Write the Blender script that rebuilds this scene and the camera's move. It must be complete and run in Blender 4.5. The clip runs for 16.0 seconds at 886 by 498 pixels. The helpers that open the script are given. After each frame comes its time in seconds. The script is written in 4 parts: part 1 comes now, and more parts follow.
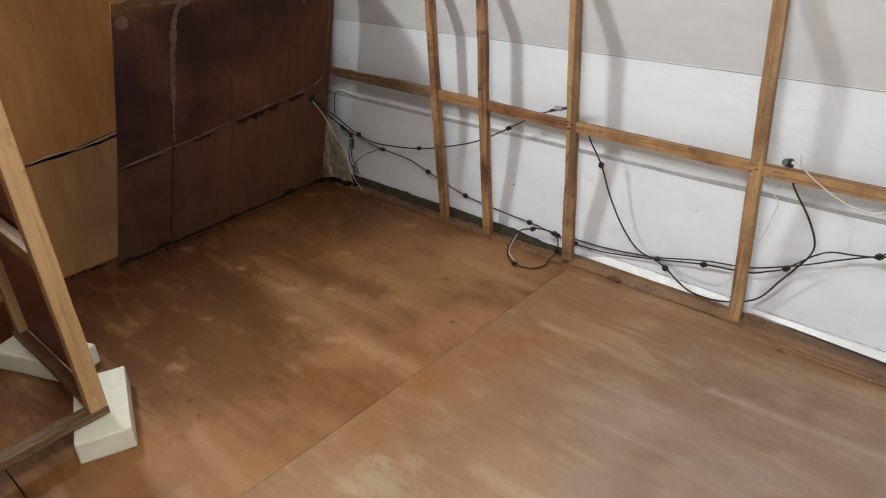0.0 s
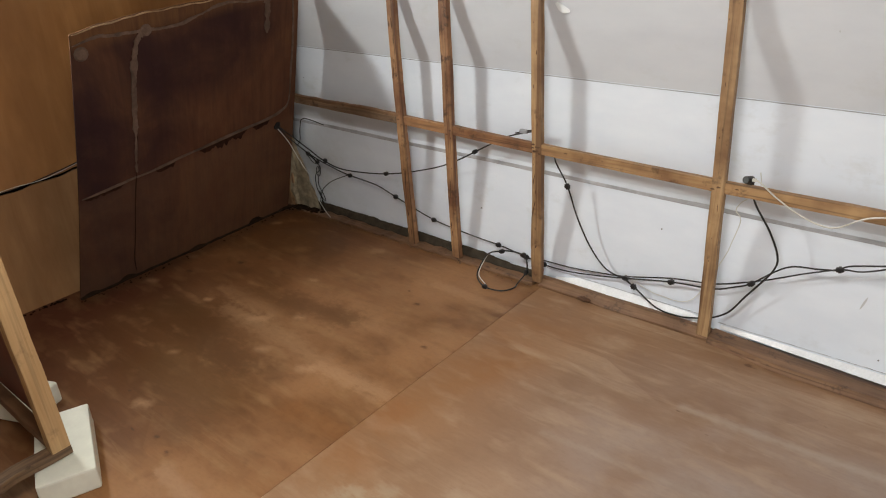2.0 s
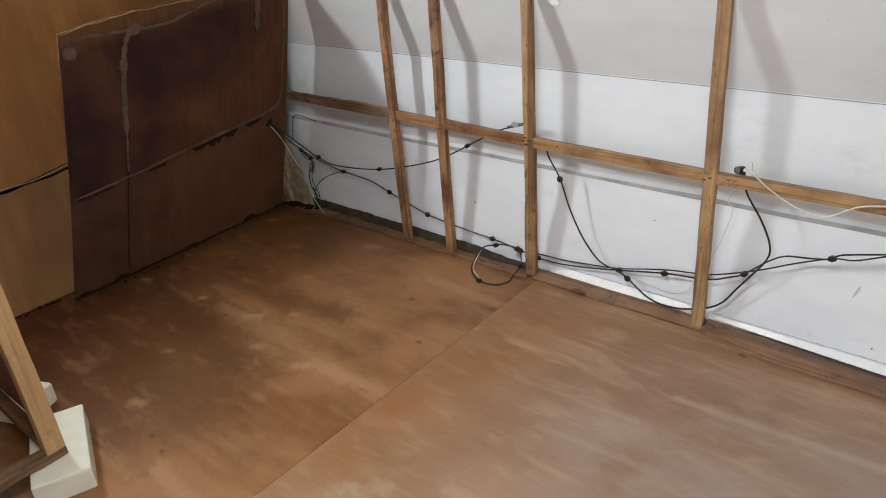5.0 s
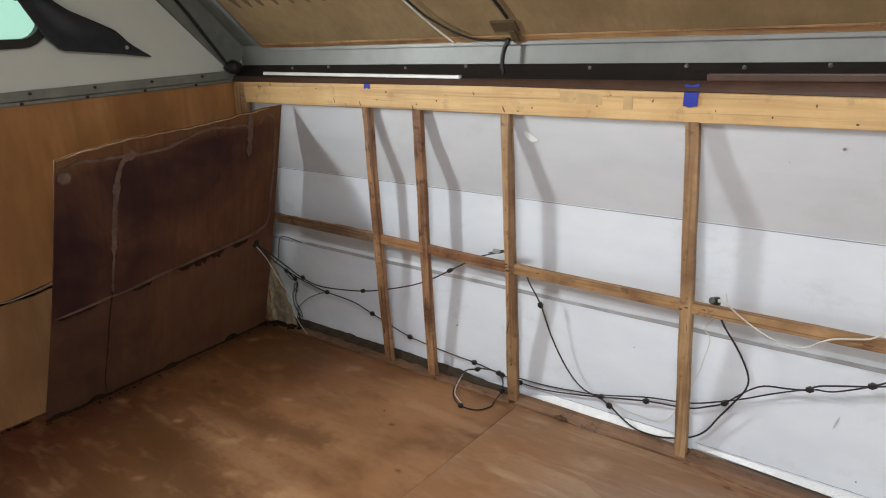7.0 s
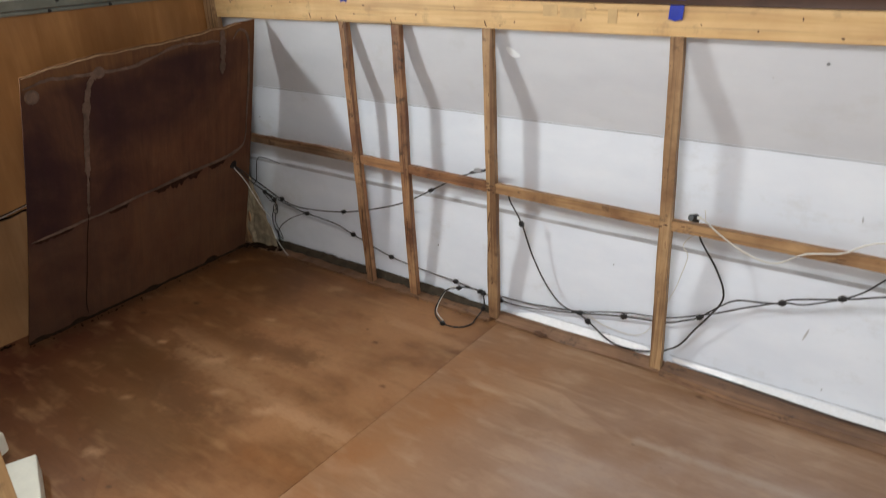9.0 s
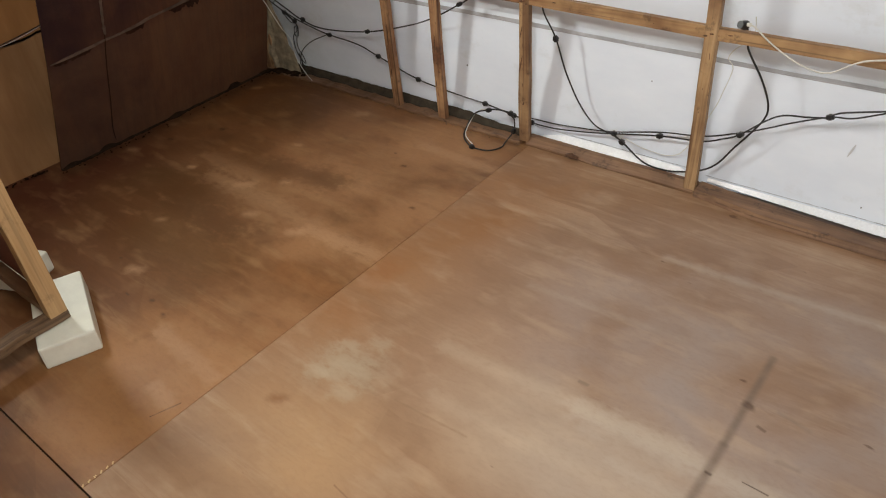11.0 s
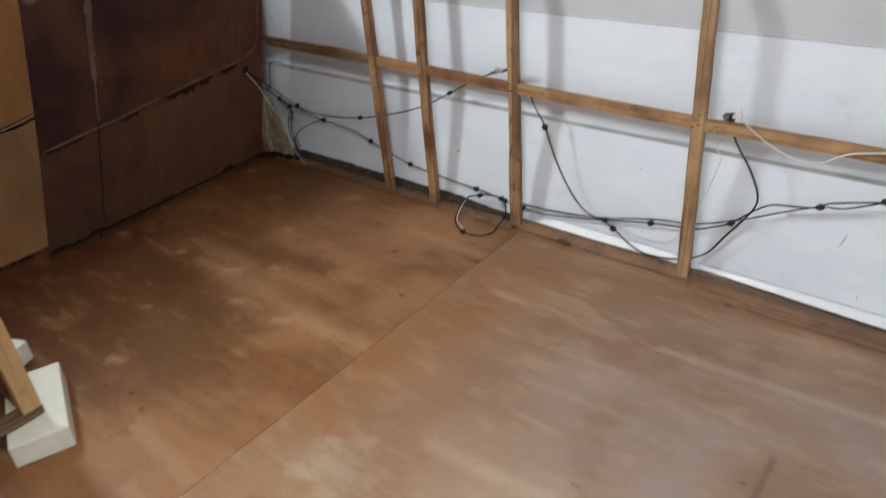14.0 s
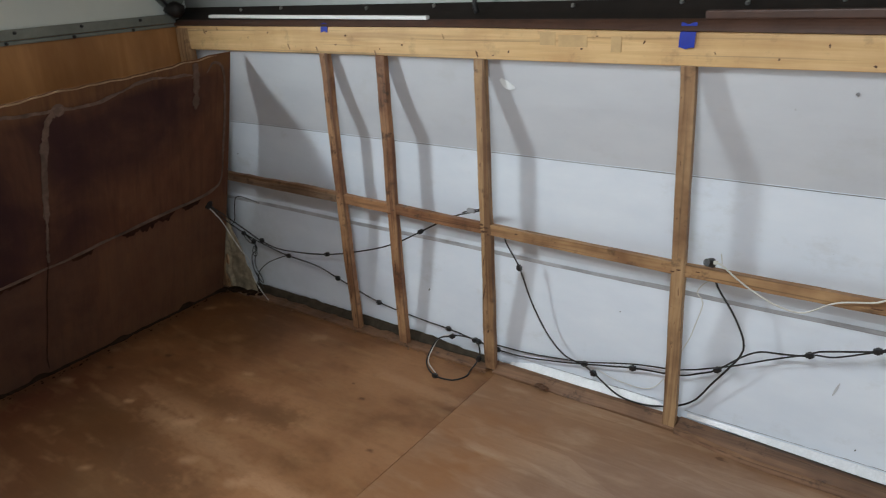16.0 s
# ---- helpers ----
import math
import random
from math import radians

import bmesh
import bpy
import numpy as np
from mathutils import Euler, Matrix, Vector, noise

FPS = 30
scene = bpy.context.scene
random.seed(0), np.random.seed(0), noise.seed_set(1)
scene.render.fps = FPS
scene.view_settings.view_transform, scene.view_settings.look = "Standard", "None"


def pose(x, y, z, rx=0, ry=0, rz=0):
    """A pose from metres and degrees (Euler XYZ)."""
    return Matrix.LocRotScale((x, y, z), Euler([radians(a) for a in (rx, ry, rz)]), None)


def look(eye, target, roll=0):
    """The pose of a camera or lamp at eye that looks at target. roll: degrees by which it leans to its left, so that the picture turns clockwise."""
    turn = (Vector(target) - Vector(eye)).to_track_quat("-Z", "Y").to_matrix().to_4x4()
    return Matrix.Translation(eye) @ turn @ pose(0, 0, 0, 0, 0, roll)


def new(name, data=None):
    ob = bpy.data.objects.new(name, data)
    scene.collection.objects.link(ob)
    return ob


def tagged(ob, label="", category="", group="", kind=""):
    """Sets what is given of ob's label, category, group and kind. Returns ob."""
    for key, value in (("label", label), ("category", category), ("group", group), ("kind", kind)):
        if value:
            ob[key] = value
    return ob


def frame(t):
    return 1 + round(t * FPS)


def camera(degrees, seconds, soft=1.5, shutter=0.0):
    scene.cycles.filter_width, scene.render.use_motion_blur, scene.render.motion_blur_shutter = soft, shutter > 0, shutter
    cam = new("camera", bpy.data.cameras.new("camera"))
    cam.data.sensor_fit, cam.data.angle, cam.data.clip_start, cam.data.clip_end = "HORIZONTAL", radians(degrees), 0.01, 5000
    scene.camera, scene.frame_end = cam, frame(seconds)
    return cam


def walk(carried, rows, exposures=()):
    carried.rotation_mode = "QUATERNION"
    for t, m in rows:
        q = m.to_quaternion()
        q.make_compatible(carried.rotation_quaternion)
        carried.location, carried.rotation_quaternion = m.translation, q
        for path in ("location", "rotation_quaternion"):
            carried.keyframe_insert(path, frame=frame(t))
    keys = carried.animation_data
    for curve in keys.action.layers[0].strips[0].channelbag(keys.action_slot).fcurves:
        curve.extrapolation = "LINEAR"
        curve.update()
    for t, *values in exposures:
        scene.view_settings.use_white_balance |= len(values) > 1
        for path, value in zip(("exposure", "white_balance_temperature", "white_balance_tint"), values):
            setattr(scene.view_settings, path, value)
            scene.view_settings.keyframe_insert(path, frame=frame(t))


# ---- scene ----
cam = camera(64.1, 16.0, soft=1.0, shutter=0.45)
PATH = [
    (0, (2.33, -1.747, 1.171), (1.1, -0.481, 0.229), -3.3),
    (0.5, (2.335, -1.746, 1.172), (1.149, -0.455, 0.209), -3.5),
    (1, (2.34, -1.747, 1.176), (1.153, -0.397, 0.299), -2.9),
    (1.5, (2.338, -1.747, 1.175), (1.166, -0.376, 0.312), -2.7),
    (2, (2.326, -1.744, 1.171), (1.144, -0.396, 0.284), -3.5),
    (2.5, (2.33, -1.739, 1.168), (1.151, -0.406, 0.256), -4.2),
    (3, (2.331, -1.748, 1.169), (1.144, -0.422, 0.257), -4.0),
    (3.5, (2.328, -1.745, 1.175), (1.175, -0.385, 0.268), -3.5),
    (4, (2.33, -1.736, 1.172), (1.176, -0.385, 0.255), -3.8),
    (4.2, (2.327, -1.74, 1.171), (1.165, -0.394, 0.255), -4.0),
    (6.3, (2.362, -1.711, 1.184), (1.146, -0.326, 0.409), -4.5),
    (6.5, (2.355, -1.714, 1.205), (1.115, -0.298, 0.53), -4.5),
    (7, (2.35, -1.735, 1.211), (1.147, -0.258, 0.602), -2.9),
    (7.5, (2.355, -1.73, 1.22), (1.205, -0.22, 0.589), -1.8),
    (8, (2.353, -1.73, 1.214), (1.207, -0.235, 0.54), -2.1),
    (8.5, (2.344, -1.736, 1.21), (1.176, -0.271, 0.51), -2.8),
    (9, (2.342, -1.743, 1.205), (1.228, -0.296, 0.387), -2.8),
    (9.5, (2.331, -1.754, 1.174), (1.217, -0.393, 0.22), -3.7),
    (10, (2.33, -1.748, 1.147), (1.24, -0.442, 0.096), -3.0),
    (10.2, (2.33, -1.749, 1.142), (1.242, -0.474, 0.051), -3.5),
    (12.3, (2.337, -1.737, 1.133), (1.325, -0.576, -0.143), -5.5),
    (12.5, (2.335, -1.728, 1.13), (1.302, -0.588, -0.149), -6.3),
    (13, (2.339, -1.721, 1.134), (1.291, -0.575, -0.126), -5.9),
    (13.5, (2.331, -1.721, 1.141), (1.264, -0.518, -0.049), -4.8),
    (14, (2.322, -1.691, 1.158), (1.211, -0.386, 0.126), -4.5),
    (14.5, (2.299, -1.647, 1.145), (1.236, -0.181, 0.297), -3.1),
    (15, (2.263, -1.608, 1.184), (1.251, -0.018, 0.515), -3.1),
    (15.5, (2.253, -1.583, 1.186), (1.181, -0.046, 0.488), -4.0),
    (16, (2.232, -1.599, 1.185), (1.125, -0.109, 0.438), -3.2),
]
walk(cam, [(t, look(eye, target, roll)) for t, eye, target, roll in PATH],
     [(0, 0.0, 6740, 9), (4, 0.0, 6680, 9), (7, 0.0, 6400, 9), (9, 0.0, 6500, 10), (10, 0.0, 6860, 10), (12.5, 0.0, 6540, 8), (14, -0.02, 6250, 8), (15, -0.15, 5850, 5), (16, -0.33, 6000, 6)])

# ---- light ----
world = bpy.data.worlds.new("world")
scene.world = world
world.use_nodes = True
wn = world.node_tree
sky = wn.nodes.new("ShaderNodeTexSky")
sky.sky_type, sky.sun_disc = "NISHITA", False
sky.sun_elevation, sky.sun_rotation = radians(40), radians(200)
wn.nodes["Background"].inputs["Strength"].default_value = 0.10
wn.links.new(sky.outputs["Color"], wn.nodes["Background"].inputs["Color"])


def area_lamp(name, m, sx, sy, watts, colour):
    data = bpy.data.lights.new(name, "AREA")
    data.shape, data.size, data.size_y, data.energy, data.color = "RECTANGLE", sx, sy, watts, colour
    lamp = new(name, data)
    lamp.matrix_world = m
    return lamp


# daylight in the gable window; hatch and door lamps are added at unseen openings
window_lamp = area_lamp("gable_window_light", look((-0.075, -1.27, 1.268), (1.925, -0.50, 1.00)), 0.22, 0.07, 15.8, (0.97, 1.0, 0.98))
window_lamp.data.spread = radians(145)
area_lamp("roof_hatch_light", look((1.85, -1.46, 1.70), (1.75, -0.98, 0.0)), 0.35, 0.36, 21.9, (0.985, 0.985, 0.985))
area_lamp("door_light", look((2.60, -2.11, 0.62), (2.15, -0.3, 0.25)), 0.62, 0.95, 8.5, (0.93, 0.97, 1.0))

# ---- materials ----


class Nodes:
    """A small builder of node materials."""

    def __init__(self, name, roughness=0.6, metallic=0.0):
        self.mat = bpy.data.materials.new(name)
        self.mat.use_nodes = True
        self.tree = self.mat.node_tree
        self.shader = self.tree.nodes["Principled BSDF"]
        self.put("Roughness", roughness)
        self.put("Metallic", metallic)
        self.coord = self.tree.nodes.new("ShaderNodeTexCoord").outputs["Object"]

    def put(self, socket, value):
        if isinstance(value, bpy.types.NodeSocket):
            self.tree.links.new(value, self.shader.inputs[socket])
        else:
            self.shader.inputs[socket].default_value = value

    def mapped(self, scale, shift=(0, 0, 0), turn=(0, 0, 0), random_shift=False):
        node = self.tree.nodes.new("ShaderNodeMapping")
        node.inputs["Scale"].default_value = scale
        node.inputs["Location"].default_value = shift
        node.inputs["Rotation"].default_value = turn
        src = self.coord
        if random_shift:
            info = self.tree.nodes.new("ShaderNodeObjectInfo")
            add = self.tree.nodes.new("ShaderNodeVectorMath")
            mul = self.tree.nodes.new("ShaderNodeMath")
            mul.operation, mul.inputs[1].default_value = "MULTIPLY", 37.0
            self.tree.links.new(info.outputs["Random"], mul.inputs[0])
            self.tree.links.new(src, add.inputs[0])
            self.tree.links.new(mul.outputs[0], add.inputs[1])
            src = add.outputs[0]
        self.tree.links.new(src, node.inputs["Vector"])
        return node.outputs["Vector"]

    def noise(self, vector, scale, detail=4.0, rough=0.6, distort=0.0):
        node = self.tree.nodes.new("ShaderNodeTexNoise")
        node.inputs["Scale"].default_value = scale
        node.inputs["Detail"].default_value = detail
        node.inputs["Roughness"].default_value = rough
        node.inputs["Distortion"].default_value = distort
        self.tree.links.new(vector, node.inputs["Vector"])
        return node.outputs["Fac"]

    def cells(self, vector, scale):
        node = self.tree.nodes.new("ShaderNodeTexVoronoi")
        node.inputs["Scale"].default_value = scale
        self.tree.links.new(vector, node.inputs["Vector"])
        return node.outputs["Color"], node.outputs["Distance"]

    def ramp(self, fac, *stops):
        node = self.tree.nodes.new("ShaderNodeValToRGB")
        el = node.color_ramp.elements
        while len(el) < len(stops):
            el.new(0.5)
        for e, (pos, col) in zip(el, stops):
            e.position = pos
            e.color = (col, col, col, 1) if isinstance(col, (int, float)) else (*col, 1)
        self.tree.links.new(fac, node.inputs["Fac"])
        return node.outputs["Color"]

    def mix(self, fac, a, b, mode="MIX"):
        node = self.tree.nodes.new("ShaderNodeMix")
        node.data_type, node.blend_type = "RGBA", mode
        for socket, value in ((0, fac), (6, a), (7, b)):
            if isinstance(value, bpy.types.NodeSocket):
                self.tree.links.new(value, node.inputs[socket])
            elif socket == 0:
                node.inputs[0].default_value = value
            else:
                node.inputs[socket].default_value = (*value, 1)
        return node.outputs[2]

    def bump(self, height, strength, distance=0.002):
        node = self.tree.nodes.new("ShaderNodeBump")
        node.inputs["Strength"].default_value = strength
        node.inputs["Distance"].default_value = distance
        self.tree.links.new(height, node.inputs["Height"])
        self.put("Normal", node.outputs["Normal"])

    def done(self, colour=None):
        if colour is not None:
            self.put("Base Color", colour if isinstance(colour, bpy.types.NodeSocket) else (*colour, 1))
        return self.mat


def spot(n, centre, size):
    """A soft round mask on the floor."""
    shift = tuple(-c / r for c, r in zip(centre, size))
    node = n.tree.nodes.new("ShaderNodeTexGradient")
    node.gradient_type = "SPHERICAL"
    n.tree.links.new(n.mapped((1 / size[0], 1 / size[1], 0.0), (shift[0], shift[1], 0)), node.inputs["Vector"])
    return node.outputs["Fac"]


def bar(n, a, b, width, wobble, rag=0.3, soft=0.35):
    """A straight mark from a to b on the floor, with ragged sides."""
    a, b = Vector((*a, 0)), Vector((*b, 0))
    way = (b - a).normalized()
    links, nodes = n.tree.links, n.tree.nodes

    def vec(op, first, second):
        node = nodes.new("ShaderNodeVectorMath")
        node.operation = op
        links.new(first, node.inputs[0])
        node.inputs[1].default_value = second
        return node.outputs["Value" if op == "DOT_PRODUCT" else "Vector"]

    def num(op, first, second, third=None):
        node = nodes.new("ShaderNodeMath")
        node.operation = op
        for k, value in enumerate((first, second, third)):
            if isinstance(value, bpy.types.NodeSocket):
                links.new(value, node.inputs[k])
            elif value is not None:
                node.inputs[k].default_value = value
        return node.outputs[0]

    def step(value, edge, fade):
        node = nodes.new("ShaderNodeMapRange")
        node.interpolation_type = "SMOOTHSTEP"
        links.new(value, node.inputs["Value"])
        for key, val in (("From Min", edge - fade), ("From Max", edge + fade), ("To Min", 1.0), ("To Max", 0.0)):
            node.inputs[key].default_value = val
        return node.outputs["Result"]

    half = (b - a).length / 2
    here = vec("SUBTRACT", n.coord, (a + b) / 2)
    shake = num("MULTIPLY_ADD", wobble, 2 * rag * width, -rag * width)
    along = num("ADD", num("ABSOLUTE", vec("DOT_PRODUCT", here, way), 0), shake)
    across = num("ADD", num("ABSOLUTE", vec("DOT_PRODUCT", here, (-way.y, way.x, 0)), 0), shake)
    return num("MULTIPLY", step(along, half, min(half, soft * width)), step(across, width / 2, soft * width))


def floor_ply(name, dark, mid, light, pale, stain, seed, worn=(), marks=()):
    """Old plywood: veneer bands along x, blotches, then worn or toned spots and its marks."""
    n = Nodes(name, 0.55)
    n.put("Specular IOR Level", 0.3)
    band = n.noise(n.mapped((0.8, 4.6, 1), (seed, 0, 0)), 2.0, 3, 0.5, 0.15)
    band2 = n.noise(n.mapped((0.7, 9, 1), (2.3, seed, 0)), 1.9, 4, 0.55, 0.1)
    grain = n.noise(n.mapped((2.2, 46, 1), (seed, 1, 0)), 2.4, 5, 0.7, 0.2)
    blot = n.noise(n.mapped((1.0, 1.3, 1), (0, seed, 3)), 3.1, 4, 0.5, 0.3)
    big = n.noise(n.mapped((1, 1, 1), (seed, seed, 1)), 1.5, 3, 0.5)
    scuff = n.noise(n.mapped((2.0, 7.5, 1), (seed, 5, 0), (0, 0, 0.12)), 2.2, 3, 0.5, 0.3)
    smear = n.noise(n.mapped((7.0, 12.0, 1), (seed, 9, 0), (0, 0, -0.5)), 1.6, 2, 0.45, 0.4)
    rubbed = n.noise(n.mapped((3.6, 6.4, 1), (seed, 9, 0), (0, 0, -0.2)), 2.1, 3, 0.48, 0.2)
    fine = n.noise(n.mapped((30, 60, 1), (seed, 3, 0)), 2.0, 4, 0.65)
    pits = n.noise(n.mapped((5, 14, 1), (1, seed, 2)), 2.6, 2, 0.5)
    wobble = n.noise(n.mapped((14, 22, 1), (seed, 2, 5)), 2.0, 4, 0.6)
    patch, _ = n.cells(n.mapped((1.5, 5.2, 1), (seed, seed, 0)), 1.3)
    # veneer patches, then overlapping bands with one crisp edge
    base = n.mix(n.ramp(band, (0.36, 0.0), (0.44, 0.55), (0.455, 0.15), (0.53, 0.75), (0.54, 0.30), (0.66, 1.0)), mid, light)
    base = n.mix(n.ramp(patch, (0.30, 0.20), (0.55, 0.0)), base, dark)
    base = n.mix(n.ramp(patch, (0.55, 0.0), (0.85, 0.16)), base, pale)
    base = n.mix(n.ramp(band2, (0.54, 0.0), (0.60, 0.30), (0.605, 0.06), (0.70, 0.40)), base, pale)
    base = n.mix(n.ramp(grain, (0.30, 0.14), (0.58, 0.0)), base, dark)
    base = n.mix(n.ramp(grain, (0.56, 0.0), (0.78, 0.12)), base, pale)
    base = n.mix(n.ramp(blot, (0.30 + stain, 0.55), (0.56 + stain, 0.0)), base, dark)
    base = n.mix(n.ramp(big, (0.40, 0.35 + stain * 4), (0.58, 0.0)), base, dark)
    broken = n.ramp(blot, (0.36, 0.25), (0.62, 1.0))
    for centre, size, colour, much in worn:
        rub = n.mix(1.0, n.ramp(spot(n, centre, size), (0.0, 0.0), (0.55, much)), broken, "MULTIPLY")
        base = n.mix(rub, base, colour)
    base = n.mix(n.ramp(scuff, (0.57, 0.0), (0.76, 0.40 if stain > 0 else 0.30)), base, pale)
    base = n.mix(n.ramp(rubbed, (0.55, 0.0), (0.80, 0.30 if stain > 0 else 0.30)), base, pale)
    base = n.mix(n.ramp(smear, (0.60, 0.0), (0.80, 0.24 if stain > 0 else 0.16)), base, pale)
    base = n.mix(n.ramp(smear, (0.22, 0.28 if stain > 0 else 0.12), (0.40, 0.0)), base, dark)
    for a, b, width, colour, much, *edge in marks:
        mask = bar(n, a, b, width, wobble, *edge)
        base = n.mix(n.mix(1.0, mask, n.ramp(wobble, (0.25, 0.6 * much), (0.6, much)), "MULTIPLY"), base, colour)
    base = n.mix(n.ramp(fine, (0.34, 0.10), (0.52, 0.0)), base, dark)
    base = n.mix(n.ramp(pits, (0.205, 0.60), (0.24, 0.0)), base, (0.075, 0.035, 0.018))
    n.put("Roughness", n.ramp(blot, (0.3, 0.42), (0.7, 0.64)))
    n.bump(grain, 0.18, 0.001)
    return n.done(base)


def timber_mat(name, dark, mid, light, along, grime=0.8, stain=0.5):
    n = Nodes(name, 0.6)
    stretch = {"x": (1.5, 30, 30), "y": (30, 1.5, 30), "z": (30, 30, 1.5)}[along]
    grain = n.noise(n.mapped(stretch, random_shift=True), 2.2, 6, 0.6, 0.8)
    soft = n.noise(n.mapped((3, 3, 3), random_shift=True), 2.0, 4, 0.6)
    dirt = n.noise(n.mapped((9, 9, 9), random_shift=True), 2.0, 5, 0.7)
    base = n.mix(n.ramp(grain, (0.32, 0.0), (0.66, 1.0)), mid, light)
    base = n.mix(n.ramp(soft, (0.35, stain), (0.6, 0.0)), base, dark)
    base = n.mix(n.ramp(dirt, (0.33, grime), (0.43, 0.0)), base, (0.05, 0.026, 0.014))
    thin = {"x": (0.8, 60, 60), "y": (60, 0.8, 60), "z": (60, 60, 0.8)}[along]
    vein = n.noise(n.mapped(thin, random_shift=True), 1.6, 2, 0.5, 0.3)
    base = n.mix(n.ramp(vein, (0.30, 0.30 + 0.65 * stain), (0.41, 0.0)), base, tuple(c * 0.32 for c in mid))
    run = n.noise(n.mapped({"x": (1.1, 38, 24), "y": (38, 1.1, 24), "z": (38, 24, 1.1)}[along], random_shift=True), 1.3, 3, 0.55, 0.4)
    base = n.mix(n.ramp(run, (0.34, stain), (0.46, 0.0)), base, tuple(c * 0.8 for c in dark))
    n.bump(grain, 0.25, 0.0015)
    return n.done(base)


def wall_ply(name, dark, mid, light):
    n = Nodes(name, 0.5)
    grain = n.noise(n.mapped((14, 9, 1.0)), 2.0, 6, 0.62, 1.2)
    blot = n.noise(n.mapped((1, 2, 0.8)), 3.0, 4, 0.6)
    base = n.mix(n.ramp(grain, (0.32, 0.0), (0.68, 1.0)), mid, light)
    base = n.mix(n.ramp(blot, (0.36, 0.6), (0.62, 0.0)), base, dark)
    n.bump(grain, 0.12, 0.001)
    return n.done(base)


def plain(name, colour, rough=0.5, metal=0.0, vary=0.25, scale=12.0, bump=0.1, dirt=None, gloss=0.5):
    n = Nodes(name, rough, metal)
    n.put("Specular IOR Level", gloss)
    a = n.noise(n.coord, scale, 5, 0.65)
    b = n.noise(n.mapped((1, 1, 1), (5, 2, 7)), scale * 0.23, 4, 0.6)
    low = tuple(c * (1 - vary) for c in colour)
    base = n.mix(n.ramp(a, (0.35, 0.0), (0.65, 1.0)), low, colour)
    base = n.mix(n.ramp(b, (0.32, 0.6), (0.55, 0.0)), base, dirt or tuple(c * (1 - 1.4 * vary) for c in colour))
    if bump:
        n.bump(a, bump, 0.001)
    return n.done(base)


def panel_mat():
    n = Nodes("old_panel_back", 0.8)
    n.put("Specular IOR Level", 0.28)
    grain = n.noise(n.mapped((4, 16, 1.2)), 3.0, 6, 0.65, 0.6)
    blot = n.noise(n.mapped((1, 1.3, 1.0), (0.4, 0.2, 0.7)), 3.3, 5, 0.6, 0.6)
    dust = n.noise(n.mapped((1, 2, 3), (4, 1, 2)), 4.0, 6, 0.7)
    base = n.mix(n.ramp(blot, (0.34, 0.0), (0.66, 1.0)), (0.088, 0.032, 0.015), (0.132, 0.056, 0.024))
    for centre, size, much in (((-0.78, 0.62), (0.34, 0.42), 1.0), ((-0.45, 0.78), (0.34, 0.22), 0.95), ((-0.20, 0.85), (0.2, 0.12), 0.7), ((-0.80, 0.10), (0.3, 0.25), 0.6)):
        node = n.tree.nodes.new("ShaderNodeTexGradient")
        node.gradient_type = "SPHERICAL"
        n.tree.links.new(n.mapped((0, 1 / size[0], 1 / size[1]), (0, -centre[0] / size[0], -centre[1] / size[1])), node.inputs["Vector"])
        edge = n.mix(1.0, n.ramp(node.outputs["Fac"], (0.0, 0.0), (0.45, much)), n.ramp(blot, (0.36, 1.0), (0.66, 0.45)), "MULTIPLY")
        base = n.mix(edge, base, (0.027, 0.0080, 0.0094))
    base = n.mix(n.ramp(grain, (0.3, 0.35), (0.6, 0.0)), base, (0.020, 0.0085, 0.006))
    base = n.mix(n.ramp(dust, (0.58, 0.0), (0.85, 0.25)), base, (0.12, 0.062, 0.034))
    # duller dusty finish under the middle glue line
    down = n.tree.nodes.new("ShaderNodeVectorMath")
    down.operation = "DOT_PRODUCT"
    n.tree.links.new(n.coord, down.inputs[0])
    down.inputs[1].default_value = (0.0, -0.07, 1.0)
    base = n.mix(n.mix(1.0, n.ramp(down.outputs["Value"], (0.415, 0.26), (0.44, 0.0)), n.ramp(dust, (0.3, 0.35), (0.6, 1.0)), "MULTIPLY"), base, (0.135, 0.076, 0.043))
    # raw lighter wood along the upper edge
    rise = n.tree.nodes.new("ShaderNodeVectorMath")
    rise.operation = "DOT_PRODUCT"
    n.tree.links.new(n.coord, rise.inputs[0])
    rise.inputs[1].default_value = (0.0, -0.075, 1.0)
    base = n.mix(n.mix(1.0, n.ramp(rise.outputs["Value"], (0.885, 0.0), (0.925, 0.75)), n.ramp(grain, (0.35, 0.5), (0.6, 1.0)), "MULTIPLY"), base, (0.155, 0.072, 0.026))
    n.bump(grain, 0.2, 0.001)
    return n.done(base)


